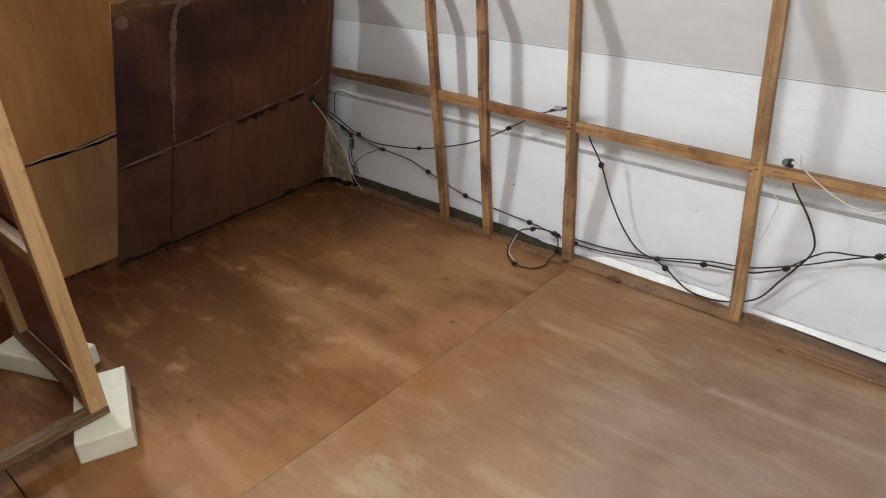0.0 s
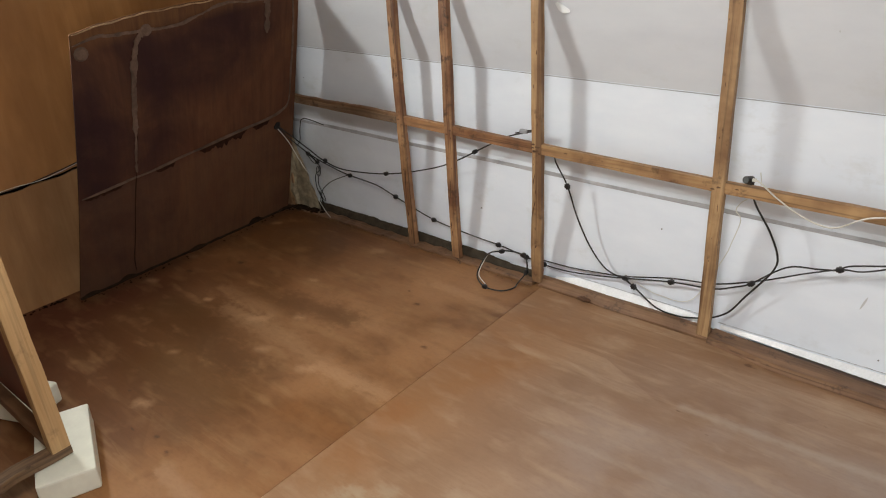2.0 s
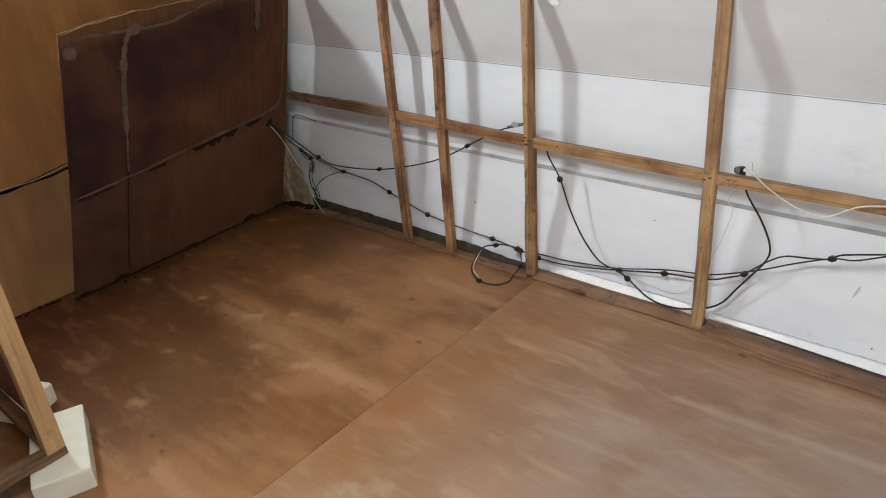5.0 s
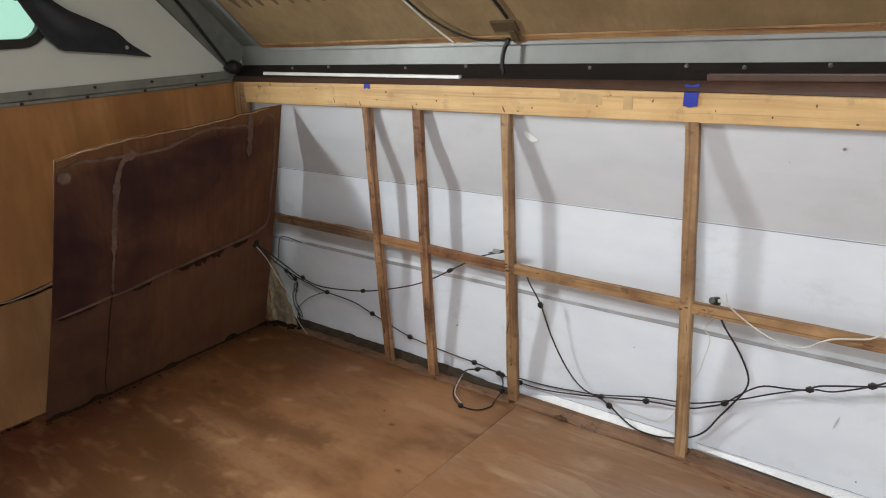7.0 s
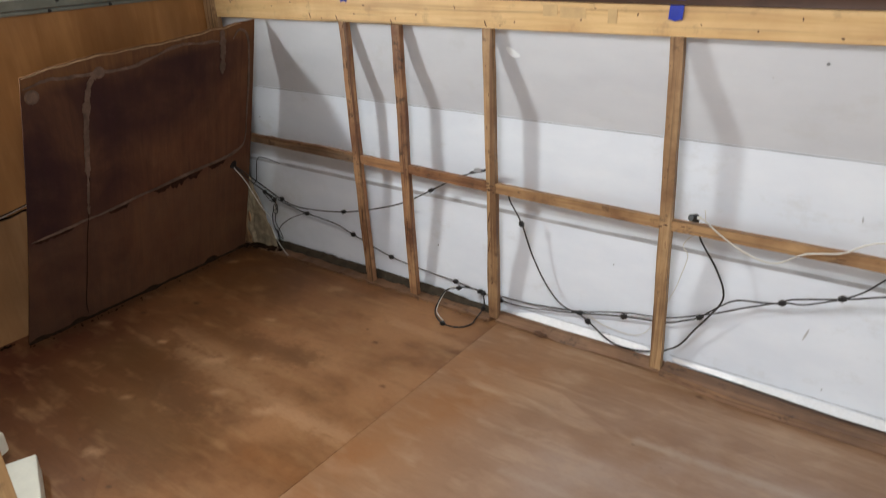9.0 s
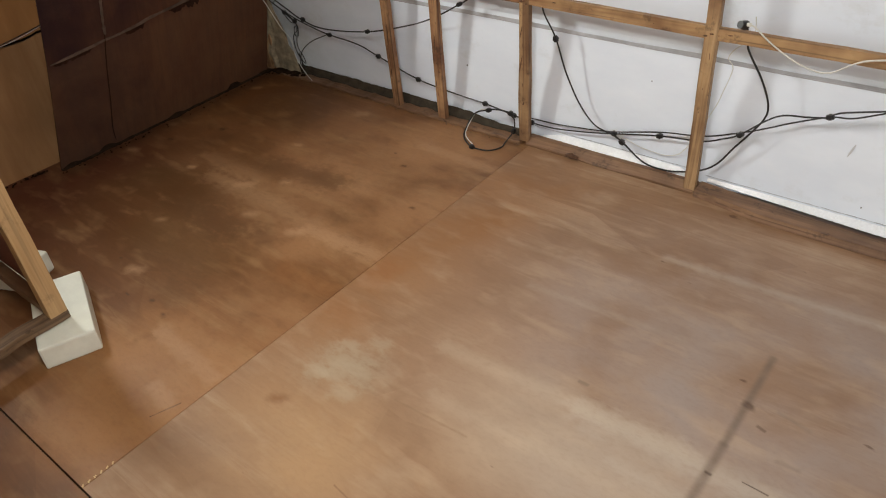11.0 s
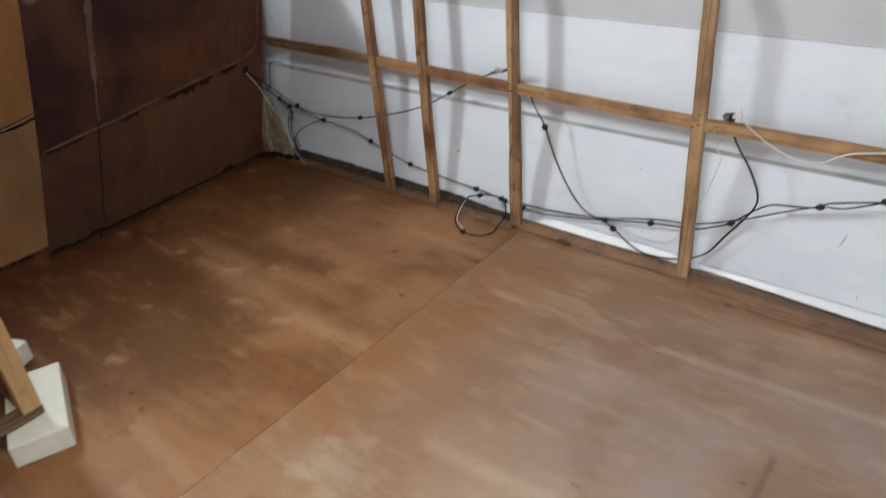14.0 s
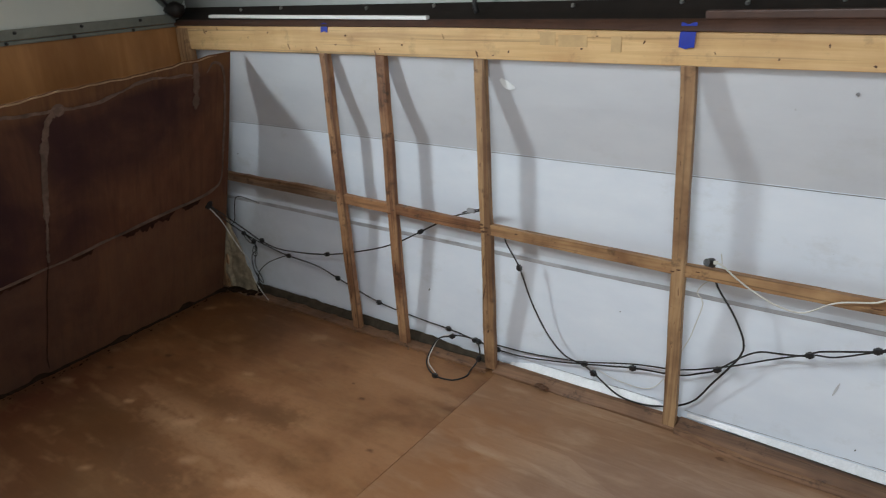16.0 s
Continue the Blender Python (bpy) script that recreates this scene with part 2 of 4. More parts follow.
def siding_mat(name, low, high):
    n = Nodes(name, 0.42)
    fold = n.noise(n.mapped((2.5, 1, 6)), 1.5, 4, 0.6)
    dirt = n.noise(n.mapped((1, 1, 1.6), (2, 0, 1)), 5.0, 6, 0.7)
    speck = n.noise(n.coord, 38.0, 2, 0.5)
    base = n.mix(n.ramp(fold, (0.35, 0.0), (0.7, 1.0)), low, high)
    base = n.mix(n.ramp(dirt, (0.27, 0.35), (0.42, 0.0)), base, (0.50, 0.50, 0.48))
    base = n.mix(n.ramp(speck, (0.16, 0.6), (0.2, 0.0)), base, (0.25, 0.24, 0.22))
    # grime in the corner, with part of the corner's shade in its colour
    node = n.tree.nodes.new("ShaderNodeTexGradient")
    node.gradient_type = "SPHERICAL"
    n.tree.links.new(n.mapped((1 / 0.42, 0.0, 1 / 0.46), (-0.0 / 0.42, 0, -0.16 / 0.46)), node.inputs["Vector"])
    corner_grime_shade = n.mix(1.0, n.ramp(node.outputs["Fac"], (0.0, 0.0), (0.7, 0.36)), n.ramp(dirt, (0.35, 1.0), (0.65, 0.35)), "MULTIPLY")
    base = n.mix(corner_grime_shade, base, (0.33, 0.33, 0.27))
    n.bump(fold, 0.08, 0.004)
    return n.done(base)


DIRT, SPLIT, RAW = (0.060, 0.026, 0.011), (0.045, 0.022, 0.012), (0.43, 0.250, 0.135)
BROWN, ORANGE, ASH = (0.095, 0.040, 0.013), (0.290, 0.120, 0.042), (0.50, 0.43, 0.35)


def dab(x, y, size, colour, much, lean=0.35):
    """A short rubbed or stained dab, slanting over the grain."""
    return ((x - 0.7 * size, y - lean * size), (x + 0.7 * size, y + lean * size), size * 0.9, colour, much, 0.75, 0.55)


left_marks = [dab(x, y, r, RAW, 0.70) for x, y, r in ((0.586, -0.677, 0.040), (0.694, -0.595, 0.024), (0.541, -0.406, 0.022), (0.572, -0.115, 0.036), (0.53, -0.945, 0.022), (0.045, -0.74, 0.030), (0.682, -1.131, 0.030), (0.0, -0.543, 0.024), (0.027, -0.161, 0.026), (0.924, -0.77, 0.034), (0.34, -0.70, 0.020), (0.74, -0.78, 0.030))]
left_marks += [dab(x, y, 1.3 * r, BROWN, 0.45, -0.2) for x, y, r in ((0.371, -0.803, 0.070), (0.53, -0.855, 0.090), (0.427, -0.705, 0.035), (0.61, -0.555, 0.080), (0.78, -0.520, 0.070), (0.987, -0.645, 0.050), (0.874, -0.832, 0.060), (0.86, -1.128, 0.070), (0.70, -0.90, 0.05))]
left_marks += [((x - 0.7 * r, y), (x + 0.7 * r, y + 0.2 * r), 0.8 * r, DIRT, 0.85, 1.0, 0.6) for x, y, r in ((0.205, -0.469, 0.020), (0.951, -0.321, 0.013), (1.13, -0.492, 0.014), (0.872, -0.271, 0.009), (0.911, -1.198, 0.014), (0.838, -1.182, 0.012), (0.10, -0.62, 0.015))]
# dark worn bands with a pale rubbed one between them
left_marks += [((0.22, -0.80), (0.80, -0.865), 0.10, BROWN, 0.80, 0.9, 0.6), ((0.42, -0.565), (0.88, -0.505), 0.085, BROWN, 0.65, 0.9, 0.6), ((0.48, -0.985), (0.90, -1.00), 0.15, (0.125, 0.058, 0.018), 0.65, 0.6, 0.5), ((0.000, -0.97), (-0.035, -0.02), 0.075, DIRT, 0.75, 0.9, 0.6), ((-0.06, -0.04), (0.34, -0.015), 0.07, DIRT, 0.6, 0.9, 0.6),
               # last bar paints the lit front floor, edged where the bench's shadow ends
               ((0.42, -0.690), (1.20, -0.735), 0.060, RAW, 0.36, 1.1, 0.6), ((0.30, -0.62), (0.62, -0.63), 0.05, RAW, 0.26, 1.1, 0.6), ((0.95, -1.37), (1.30, -1.37), 0.40, (0.33, 0.160, 0.068), 0.55, 0.12, 0.06)]
# pale veneer tongues that end at the joint, and the lighter front zone
left_marks += [((0.945, -1.235), (1.216, -1.258), 0.040, RAW, 0.46, 0.7, 0.35), ((0.93, -0.742), (1.218, -0.722), 0.040, RAW, 0.46, 0.9, 0.35), ((0.90, -0.182), (1.218, -0.196), 0.040, RAW, 0.46, 0.7, 0.35),
               ((1.00, -0.905), (1.218, -0.895), 0.070, ORANGE, 0.40, 0.6, 0.4), ((1.173, -1.407), (1.197, -1.343), 0.004, (0.085, 0.036, 0.017), 0.8, 0.9, 0.4), ((1.09, -1.345), (1.19, -1.365), 0.035, RAW, 0.45, 0.8, 0.4)]
FLOOR_LEFT = floor_ply("stained_floor_plywood", (0.074, 0.027, 0.008), (0.190, 0.077, 0.025), (0.246, 0.108, 0.040), (0.40, 0.232, 0.110), 0.026, 1.7,
                       # first spot: reddish stain, darkened further for the dim light by the bench
                       [((0.12, -1.12, 0), (0.72, 0.72, 1), (0.092, 0.026, 0.014), 0.85), ((0.58, -0.86, 0), (0.55, 0.42, 1), (0.098, 0.045, 0.013), 0.90), ((0.62, -0.52, 0), (0.36, 0.16, 1), (0.130, 0.056, 0.018), 0.70),
                        ((0.95, -0.35, 0), (0.70, 0.55, 1), (0.325, 0.165, 0.078), 0.85), ((0.85, -0.85, 0), (0.40, 0.30, 1), (0.265, 0.125, 0.056), 0.50), ((0.35, -0.40, 0), (0.50, 0.38, 1), (0.270, 0.122, 0.054), 0.60),
                        # last spot paints the same lit front floor, more softly
                        ((1.12, -0.84, 0), (0.28, 0.36, 1), (0.325, 0.160, 0.070), 0.95), ((1.08, -1.36, 0), (0.34, 0.30, 1), (0.34, 0.165, 0.064), 0.85)], left_marks)
right_marks = [((1.55, -0.888), (2.13, -0.852), 0.034, (0.52, 0.40, 0.29), 0.42, 0.9, 0.6), ((1.88, -0.878), (2.40, -0.862), 0.052, ASH, 0.52, 0.8, 0.6), ((1.83, -0.318), (2.40, -0.293), 0.022, ASH, 0.38, 0.8, 0.6),
               ((1.62, -1.02), (2.05, -1.00), 0.030, (0.52, 0.40, 0.29), 0.28, 0.9, 0.6), ((2.0, -0.955), (2.45, -0.945), 0.030, ASH, 0.25, 0.9, 0.6), ((1.60, -0.60), (2.00, -0.57), 0.018, ASH, 0.18, 0.9, 0.6),
               ((1.45, -0.47), (1.80, -0.455), 0.016, (0.52, 0.40, 0.29), 0.2, 0.9, 0.6), ((1.226, -0.775), (1.300, -0.772), 0.130, ORANGE, 0.55, 0.3, 0.2), ((1.226, -0.94), (1.36, -0.935), 0.080, ORANGE, 0.35, 0.5, 0.4)]
# a dark straight mark with a knot in it, and splits along the grain
right_marks += [((2.167, -0.515), (2.165, -0.80), 0.015, (0.15, 0.108, 0.082), 0.72, 0.25, 0.45), ((2.165, -0.79), (2.159, -1.018), 0.016, (0.15, 0.108, 0.082), 0.72, 0.25, 0.45), ((2.160, -0.675), (2.182, -0.677), 0.016, SPLIT, 0.7, 0.5, 0.4),
                ((1.571, -1.072), (1.756, -1.062), 0.005, (0.22, 0.130, 0.070), 0.45, 0.9, 0.6), ((1.615, -1.295), (1.691, -1.305), 0.0035, (0.19, 0.095, 0.045), 0.7, 0.9, 0.5), ((2.220, -0.856), (2.268, -0.858), 0.003, SPLIT, 0.8, 0.9, 0.4),
                ((2.215, -0.960), (2.234, -0.956), 0.006, SPLIT, 0.45, 0.8, 0.5)]
right_marks += [((2.253, -0.777), (2.298, -0.776), 0.010, (0.22, 0.165, 0.13), 0.5, 0.7, 0.5), ((2.220, -0.661), (2.287, -0.675), 0.008, (0.22, 0.165, 0.13), 0.45, 0.7, 0.5), ((2.158, -0.873), (2.172, -0.874), 0.006, SPLIT, 0.7, 0.5, 0.4),
                ((2.200, -0.717), (2.218, -0.722), 0.006, SPLIT, 0.6, 0.5, 0.4), ((1.860, -0.809), (1.884, -0.809), 0.008, (0.19, 0.14, 0.10), 0.7, 0.5, 0.4)]
right_marks += [dab(1.362, -1.213, 0.026, (0.20, 0.085, 0.032), 0.8), dab(1.85, -0.735, 0.040, (0.24, 0.165, 0.125), 0.5), dab(1.95, -0.57, 0.05, (0.24, 0.165, 0.125), 0.4)]
# a grey rubbed patch beside the joint
right_marks += [dab(x, y, r, (0.45, 0.37, 0.265), 0.42, 0.2) for x, y, r in ((1.415, -1.055, 0.115), (1.422, -1.060, 0.070), (1.375, -1.010, 0.035), (1.435, -0.965, 0.035), (1.375, -1.110, 0.040), (1.470, -1.120, 0.040))]
FLOOR_RIGHT = floor_ply("worn_floor_plywood", (0.17, 0.088, 0.048), (0.295, 0.163, 0.086), (0.375, 0.230, 0.134), (0.55, 0.40, 0.27), 0.0, 4.4,
                        [((1.27, -0.55, 0), (0.30, 0.8, 1), (0.265, 0.118, 0.044), 0.85), ((2.15, -0.75, 0), (0.85, 0.75, 1), (0.312, 0.245, 0.213), 0.95), ((1.50, -1.05, 0), (0.45, 0.65, 1), (0.345, 0.192, 0.098), 0.55), ((1.66, -1.30, 0), (0.45, 0.30, 1), (0.44, 0.265, 0.132), 0.55), ((1.95, -1.0, 0), (0.40, 0.22, 1), (0.44, 0.33, 0.235), 0.60)], right_marks)
PINE_X = timber_mat("pine_along_x", (0.40, 0.22, 0.09), (0.58, 0.36, 0.15), (0.70, 0.48, 0.23), "x", 0.22, 0.4)
STUD_Z = timber_mat("pine_stud", (0.12, 0.050, 0.022), (0.350, 0.205, 0.096), (0.48, 0.310, 0.160), "z", 0.7, 0.75)
STUD_RED = timber_mat("stained_pine_stud", (0.11, 0.038, 0.018), (0.31, 0.152, 0.070), (0.45, 0.265, 0.130), "z", 0.9, 0.85)
BENCH_Z = timber_mat("bench_pine", (0.26, 0.145, 0.065), (0.42, 0.255, 0.115), (0.53, 0.345, 0.17), "z", 0.3, 0.1)
RAIL_X = timber_mat("pine_rail", (0.13, 0.052, 0.022), (0.33, 0.182, 0.080), (0.46, 0.285, 0.137), "x", 0.6, 0.7)
RAIL_RED = timber_mat("stained_pine_rail", (0.10, 0.036, 0.017), (0.26, 0.115, 0.050), (0.40, 0.215, 0.098), "x", 0.8, 0.85)
RAIL_GREY = timber_mat("greyed_rail", (0.10, 0.058, 0.034), (0.22, 0.138, 0.080), (0.34, 0.230, 0.140), "x", 0.8, 0.8)
OLD_X = timber_mat("old_plate_wood", (0.07, 0.036, 0.020), (0.17, 0.086, 0.044), (0.26, 0.142, 0.075), "x")
OLD_Y = timber_mat("old_bench_wood", (0.045, 0.024, 0.014), (0.090, 0.050, 0.028), (0.22, 0.135, 0.072), "y", 1.0)
WALL_PLY = wall_ply("orange_wall_plywood", (0.22, 0.095, 0.030), (0.37, 0.170, 0.054), (0.46, 0.230, 0.082))
LOWER_PLY = wall_ply("faded_wall_plywood", (0.20, 0.098, 0.040), (0.33, 0.168, 0.070), (0.42, 0.238, 0.110))
ROOF_PLY = wall_ply("roof_plywood", (0.13, 0.086, 0.040), (0.235, 0.160, 0.080), (0.295, 0.210, 0.112))
PANEL = panel_mat()
STAIN = plain("drip_stain", (0.040, 0.017, 0.010), 0.8, 0, 0.4, 40, 0, gloss=0.1)
RIM = plain("pale_ply_edge", (0.40, 0.27, 0.15), 0.8, 0, 0.4, 30)
GLUE = plain("dried_glue", (0.172, 0.112, 0.084), 0.8, 0, 0.5, 30, gloss=0.2)
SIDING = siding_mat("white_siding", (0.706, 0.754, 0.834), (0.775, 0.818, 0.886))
# upper course: same siding, darkened in colour for the shade on its tilt
SIDING_SHADED = siding_mat("shaded_siding", (0.580, 0.598, 0.640), (0.638, 0.655, 0.690))
SMUDGE = plain("grey_crease", (0.56, 0.57, 0.60), 0.7, 0, 0.35, 9)
CREASE = plain("crease_edge", (0.46, 0.46, 0.48), 0.7, 0, 0.35, 9)
GROOVE = plain("dirty_seam", (0.27, 0.27, 0.28), 0.8, 0, 0.4, 25)
ALU = plain("dull_aluminium", (0.265, 0.27, 0.262), 0.5, 0.25, 0.22, 5)
CAP = plain("weathered_cap", (0.235, 0.250, 0.222), 0.55, 0.15, 0.28, 12)
GABLE = plain("grey_white_gable", (0.62, 0.66, 0.62), 0.5, 0, 0.06, 4)
RUBBER = plain("black_hinge_rubber", (0.016, 0.012, 0.010), 0.55, 0, 0.4, 18, gloss=0.25)
LIP = plain("dark_brown_trim", (0.075, 0.035, 0.022), 0.5, 0, 0.35, 14)
BLOCK = plain("white_block", (0.77, 0.77, 0.67), 0.7, 0, 0.10, 20, 0.3)
BLACK = plain("black_cable", (0.012, 0.012, 0.013), 0.4, 0, 0.3, 30, 0)
WHITE = plain("white_wire", (0.68, 0.67, 0.62), 0.5, 0, 0.15, 30, 0)
VINYL = plain("white_trim", (0.80, 0.80, 0.78), 0.4, 0, 0.08, 15, 0)
TAPE = plain("blue_tape", (0.012, 0.035, 0.40), 0.6, 0, 0.25, 60, 0.2)
STEEL = plain("steel", (0.55, 0.54, 0.52), 0.35, 0.9, 0.2, 30, 0)
BRACKET = plain("weathered_bracket", (0.17, 0.12, 0.07), 0.5, 0.5, 0.3, 30)
FOIL = plain("bubble_foil", (0.95, 0.96, 0.98), 0.30, 0.1, 0.10, 160, 0.8)
CLOTH = plain("dark_cloth", (0.026, 0.030, 0.036), 0.9, 0, 0.3, 25)
SEAL = plain("black_window_seal", (0.012, 0.013, 0.013), 0.5, 0, 0.3, 20)
BARE = plain("bare_wall", (0.55, 0.45, 0.33), 0.7, 0, 0.15, 3)
RED = wall_ply("red_brown_plywood", (0.085, 0.024, 0.018), (0.155, 0.047, 0.032), (0.21, 0.070, 0.046))
GRIME = plain("rotten_dirt", (0.030, 0.017, 0.010), 0.95, 0, 0.5, 40, 0.6, gloss=0.05)
DUST = plain("grey_brown_dirt", (0.085, 0.068, 0.050), 0.95, 0, 0.4, 30, 0.5, gloss=0.1)
ROOF_MARK = plain("roof_mark", (0.12, 0.080, 0.042), 0.7, 0, 0.3, 25, 0)
SCUFF = plain("grey_scuff", (0.61, 0.62, 0.64), 0.6, 0, 0.15, 30, 0)
PUTTY = plain("filler_patch", (0.62, 0.42, 0.20), 0.7, 0, 0.2, 30)
KNOT = plain("knot", (0.135, 0.060, 0.027), 0.6, 0, 0.4, 60, 0)
CLEAR = plain("clear_sealant", (0.84, 0.86, 0.88), 0.15, 0, 0.1, 20)
day = Nodes("daylight", 0.9)
day.put("Emission Color", (0.60, 0.92, 0.74, 1))
day.put("Emission Strength", 0.8)
DAY = day.done((0.4, 0.6, 0.5))
glass = Nodes("window_glass", 0.02)
glass.put("Transmission Weight", 1.0)
glass.put("IOR", 1.3)
GLASS = glass.done((0.85, 0.95, 0.90))

# ---- building helpers ----


def part(name, bm, mat, parent=None, label="", smooth=False):
    mesh = bpy.data.meshes.new(name)
    bm.normal_update()
    bm.to_mesh(mesh)
    bm.free()
    mesh.materials.append(mat)
    if smooth:
        mesh.shade_smooth()
    ob = new(name, mesh)
    if parent is not None:
        ob.parent = parent
        ob.matrix_parent_inverse = parent.matrix_world.inverted()
    if label:
        ob["label"] = label
    return ob


def thing(name, at=(0, 0, 0), label="", category="", group="", kind=""):
    ob = new(name)
    ob.empty_display_size = 0.05
    ob.location = at
    bpy.context.view_layer.update()
    return tagged(ob, label, category, group, kind)


def box(lo, hi, bevel=0.0, bm=None, m=None):
    bm = bm or bmesh.new()
    made = bmesh.ops.create_cube(bm, size=1)["verts"]
    for v in made:
        v.co = Vector([a + (c + 0.5) * (b - a) for c, a, b in zip(v.co, lo, hi)])
        if m is not None:
            v.co = m @ v.co
    if bevel:
        edges = list({e for v in made for e in v.link_edges})
        bmesh.ops.bevel(bm, geom=edges, offset=bevel, segments=2, affect="EDGES", profile=0.6)
    return bm


def beam(lo, hi, axis, rough=0.0008, bevel=0.002, seed=1, step=0.07):
    """A sawn timber between two corners, a little uneven along its length."""
    rng = random.Random(seed)
    bm = box(lo, hi, bevel)
    n = max(2, int((hi[axis] - lo[axis]) / step))
    for i in range(1, n):
        co = [0, 0, 0]
        no = [0, 0, 0]
        co[axis], no[axis] = lo[axis] + (hi[axis] - lo[axis]) * i / n, 1
        bmesh.ops.bisect_plane(bm, geom=bm.verts[:] + bm.edges[:] + bm.faces[:], plane_co=co, plane_no=no)
    shift = {}
    for v in bm.verts:
        k = round(v.co[axis], 3)
        if k not in shift:
            shift[k] = Vector([rng.uniform(-rough, rough) for _ in range(3)])
        s = shift[k].copy()
        s[axis] = 0
        v.co += s
    return bm


def sheet(fn, nu, nv, thick):
    """A grid fn(u, v) -> place, given a thickness along its normal."""
    bm = bmesh.new()
    rows = [[bm.verts.new(fn(i / nu, j / nv)) for j in range(nv + 1)] for i in range(nu + 1)]
    for i in range(nu):
        for j in range(nv):
            bm.faces.new((rows[i][j], rows[i + 1][j], rows[i + 1][j + 1], rows[i][j + 1]))
    bm.normal_update()
    bmesh.ops.solidify(bm, geom=bm.faces[:], thickness=thick)
    bmesh.ops.recalc_face_normals(bm, faces=bm.faces[:])
    return bm


def strip(fn, nu, nv, deep):
    """A thin ribbon fn(u, v, off) on a curved surface, closed all round."""
    bm = bmesh.new()
    top, low = ([[bm.verts.new(fn(i / nu, j / nv, off)) for j in range(nv + 1)] for i in range(nu + 1)] for off in (deep, 0.0))
    for i in range(nu):
        for j in range(nv):
            bm.faces.new((top[i][j], top[i + 1][j], top[i + 1][j + 1], top[i][j + 1]))
            bm.faces.new((low[i][j], low[i][j + 1], low[i + 1][j + 1], low[i + 1][j]))
        for j in (0, nv):
            bm.faces.new((top[i][j], low[i][j], low[i + 1][j], top[i + 1][j]))
    for i in (0, nu):
        for j in range(nv):
            bm.faces.new((top[i][j], top[i][j + 1], low[i][j + 1], low[i][j]))
    bmesh.ops.recalc_face_normals(bm, faces=bm.faces[:])
    return bm


def tube(points, radius, sides=8):
    """A smooth round cable through a few places."""
    p = [Vector(q) for q in points]
    path = []
    for i in range(len(p) - 1):
        a, b, c, d = p[max(i - 1, 0)], p[i], p[i + 1], p[min(i + 2, len(p) - 1)]
        n = max(3, int((c - b).length / 0.012))
        for k in range(n):
            t = k / n
            path.append(0.5 * (2 * b + (c - a) * t + (2 * a - 5 * b + 4 * c - d) * t * t + (3 * b - a - 3 * c + d) * t ** 3))
    path.append(p[-1])
    bm = bmesh.new()
    rings = []
    up = Vector((0.31, 0.87, 0.38)).normalized()
    for i, q in enumerate(path):
        way = (path[min(i + 1, len(path) - 1)] - path[max(i - 1, 0)]).normalized()
        s = way.cross(up).normalized()
        u = s.cross(way)
        rings.append([bm.verts.new(q + radius * (math.cos(2 * math.pi * k / sides) * s + math.sin(2 * math.pi * k / sides) * u)) for k in range(sides)])
    for a, b in zip(rings, rings[1:]):
        for k in range(sides):
            bm.faces.new((a[k], a[(k + 1) % sides], b[(k + 1) % sides], b[k]))
    bm.faces.new(rings[0][::-1])
    bm.faces.new(rings[-1])
    bmesh.ops.recalc_face_normals(bm, faces=bm.faces[:])
    return bm


def disc(centre, normal, radius, height, sides=14):
    bm = bmesh.new()
    bmesh.ops.create_cone(bm, cap_ends=True, segments=sides, radius1=radius, radius2=radius * 0.75, depth=height)
    turn = Vector(normal).to_track_quat("Z", "Y").to_matrix().to_4x4()
    bmesh.ops.transform(bm, matrix=Matrix.Translation(Vector(centre)) @ turn, verts=bm.verts[:])
    return bm


X0, X1, Y1 = -0.10, 3.70, -2.12       # inner faces of the end walls and of the far side wall
RIDGE_Y, EAVE_Z = -1.03, 1.155
RIDGE_Z = EAVE_Z + (0.05 - RIDGE_Y)

# ---- floor ----
floor = thing("floor", kind="structure", label="bare stained plywood floor of a camper in sheets", category="floor")
part("plywood_sheet", box((X0 - 0.02, -1.586, -0.018), (1.2187, 0.10, 0), 0.0004), FLOOR_LEFT, floor, "blotchy stained plywood sheet")
part("plywood_sheet", box((1.2195, -1.586, -0.0185), (X1, 0.10, -0.0003), 0.0005), FLOOR_RIGHT, floor, "greyish worn plywood sheet")
part("plywood_sheet", box((X0 - 0.02, Y1, -0.018), (1.55, -1.5892, -0.0006), 0.001), FLOOR_LEFT, floor)
part("plywood_sheet", box((1.552, Y1, -0.018), (X1, -1.5892, -0.0006), 0.001), FLOOR_RIGHT, floor)
part("subfloor", box((X0 - 0.05, Y1 - 0.05, -0.06), (X1 + 0.05, 0.2, -0.02)), GRIME, floor)

# ---- siding of the side wall ----
PROFILE = [(0.026, 1.028), (0.028, 0.955), (0.055, 0.83), (0.098, 0.6765), (0.098, 0.6715), (0.098, 0.50), (0.100, 0.381), (0.0958, 0.370), (0.098, 0.356), (0.070, 0.16), (0.052, 0.012)]


def siding(u, v):
    k = min(int(v * (len(PROFILE) - 1) + 1e-6), len(PROFILE) - 2)
    f = v * (len(PROFILE) - 1) - k
    y = PROFILE[k][0] * (1 - f) + PROFILE[k + 1][0] * f
    z = PROFILE[k][1] * (1 - f) + PROFILE[k + 1][1] * f
    x = X0 - 0.02 + (X1 - X0 + 0.04) * u
    y += 0.004 * noise.noise((x * 2.2, z * 1.5, 0.3)) + 0.0015 * noise.noise((x * 9, z * 6, 4.3))
    return (x, y, z)


wall_side = thing("wall_side", kind="structure", label="white metal siding seen from inside behind open studs", category="wall")
part("siding_sheet", sheet(lambda u, v: siding(u, 0.3 * v), 120, 6, -0.004), SIDING_SHADED, wall_side, "upper siding course, greyed for the shade on its tilt")
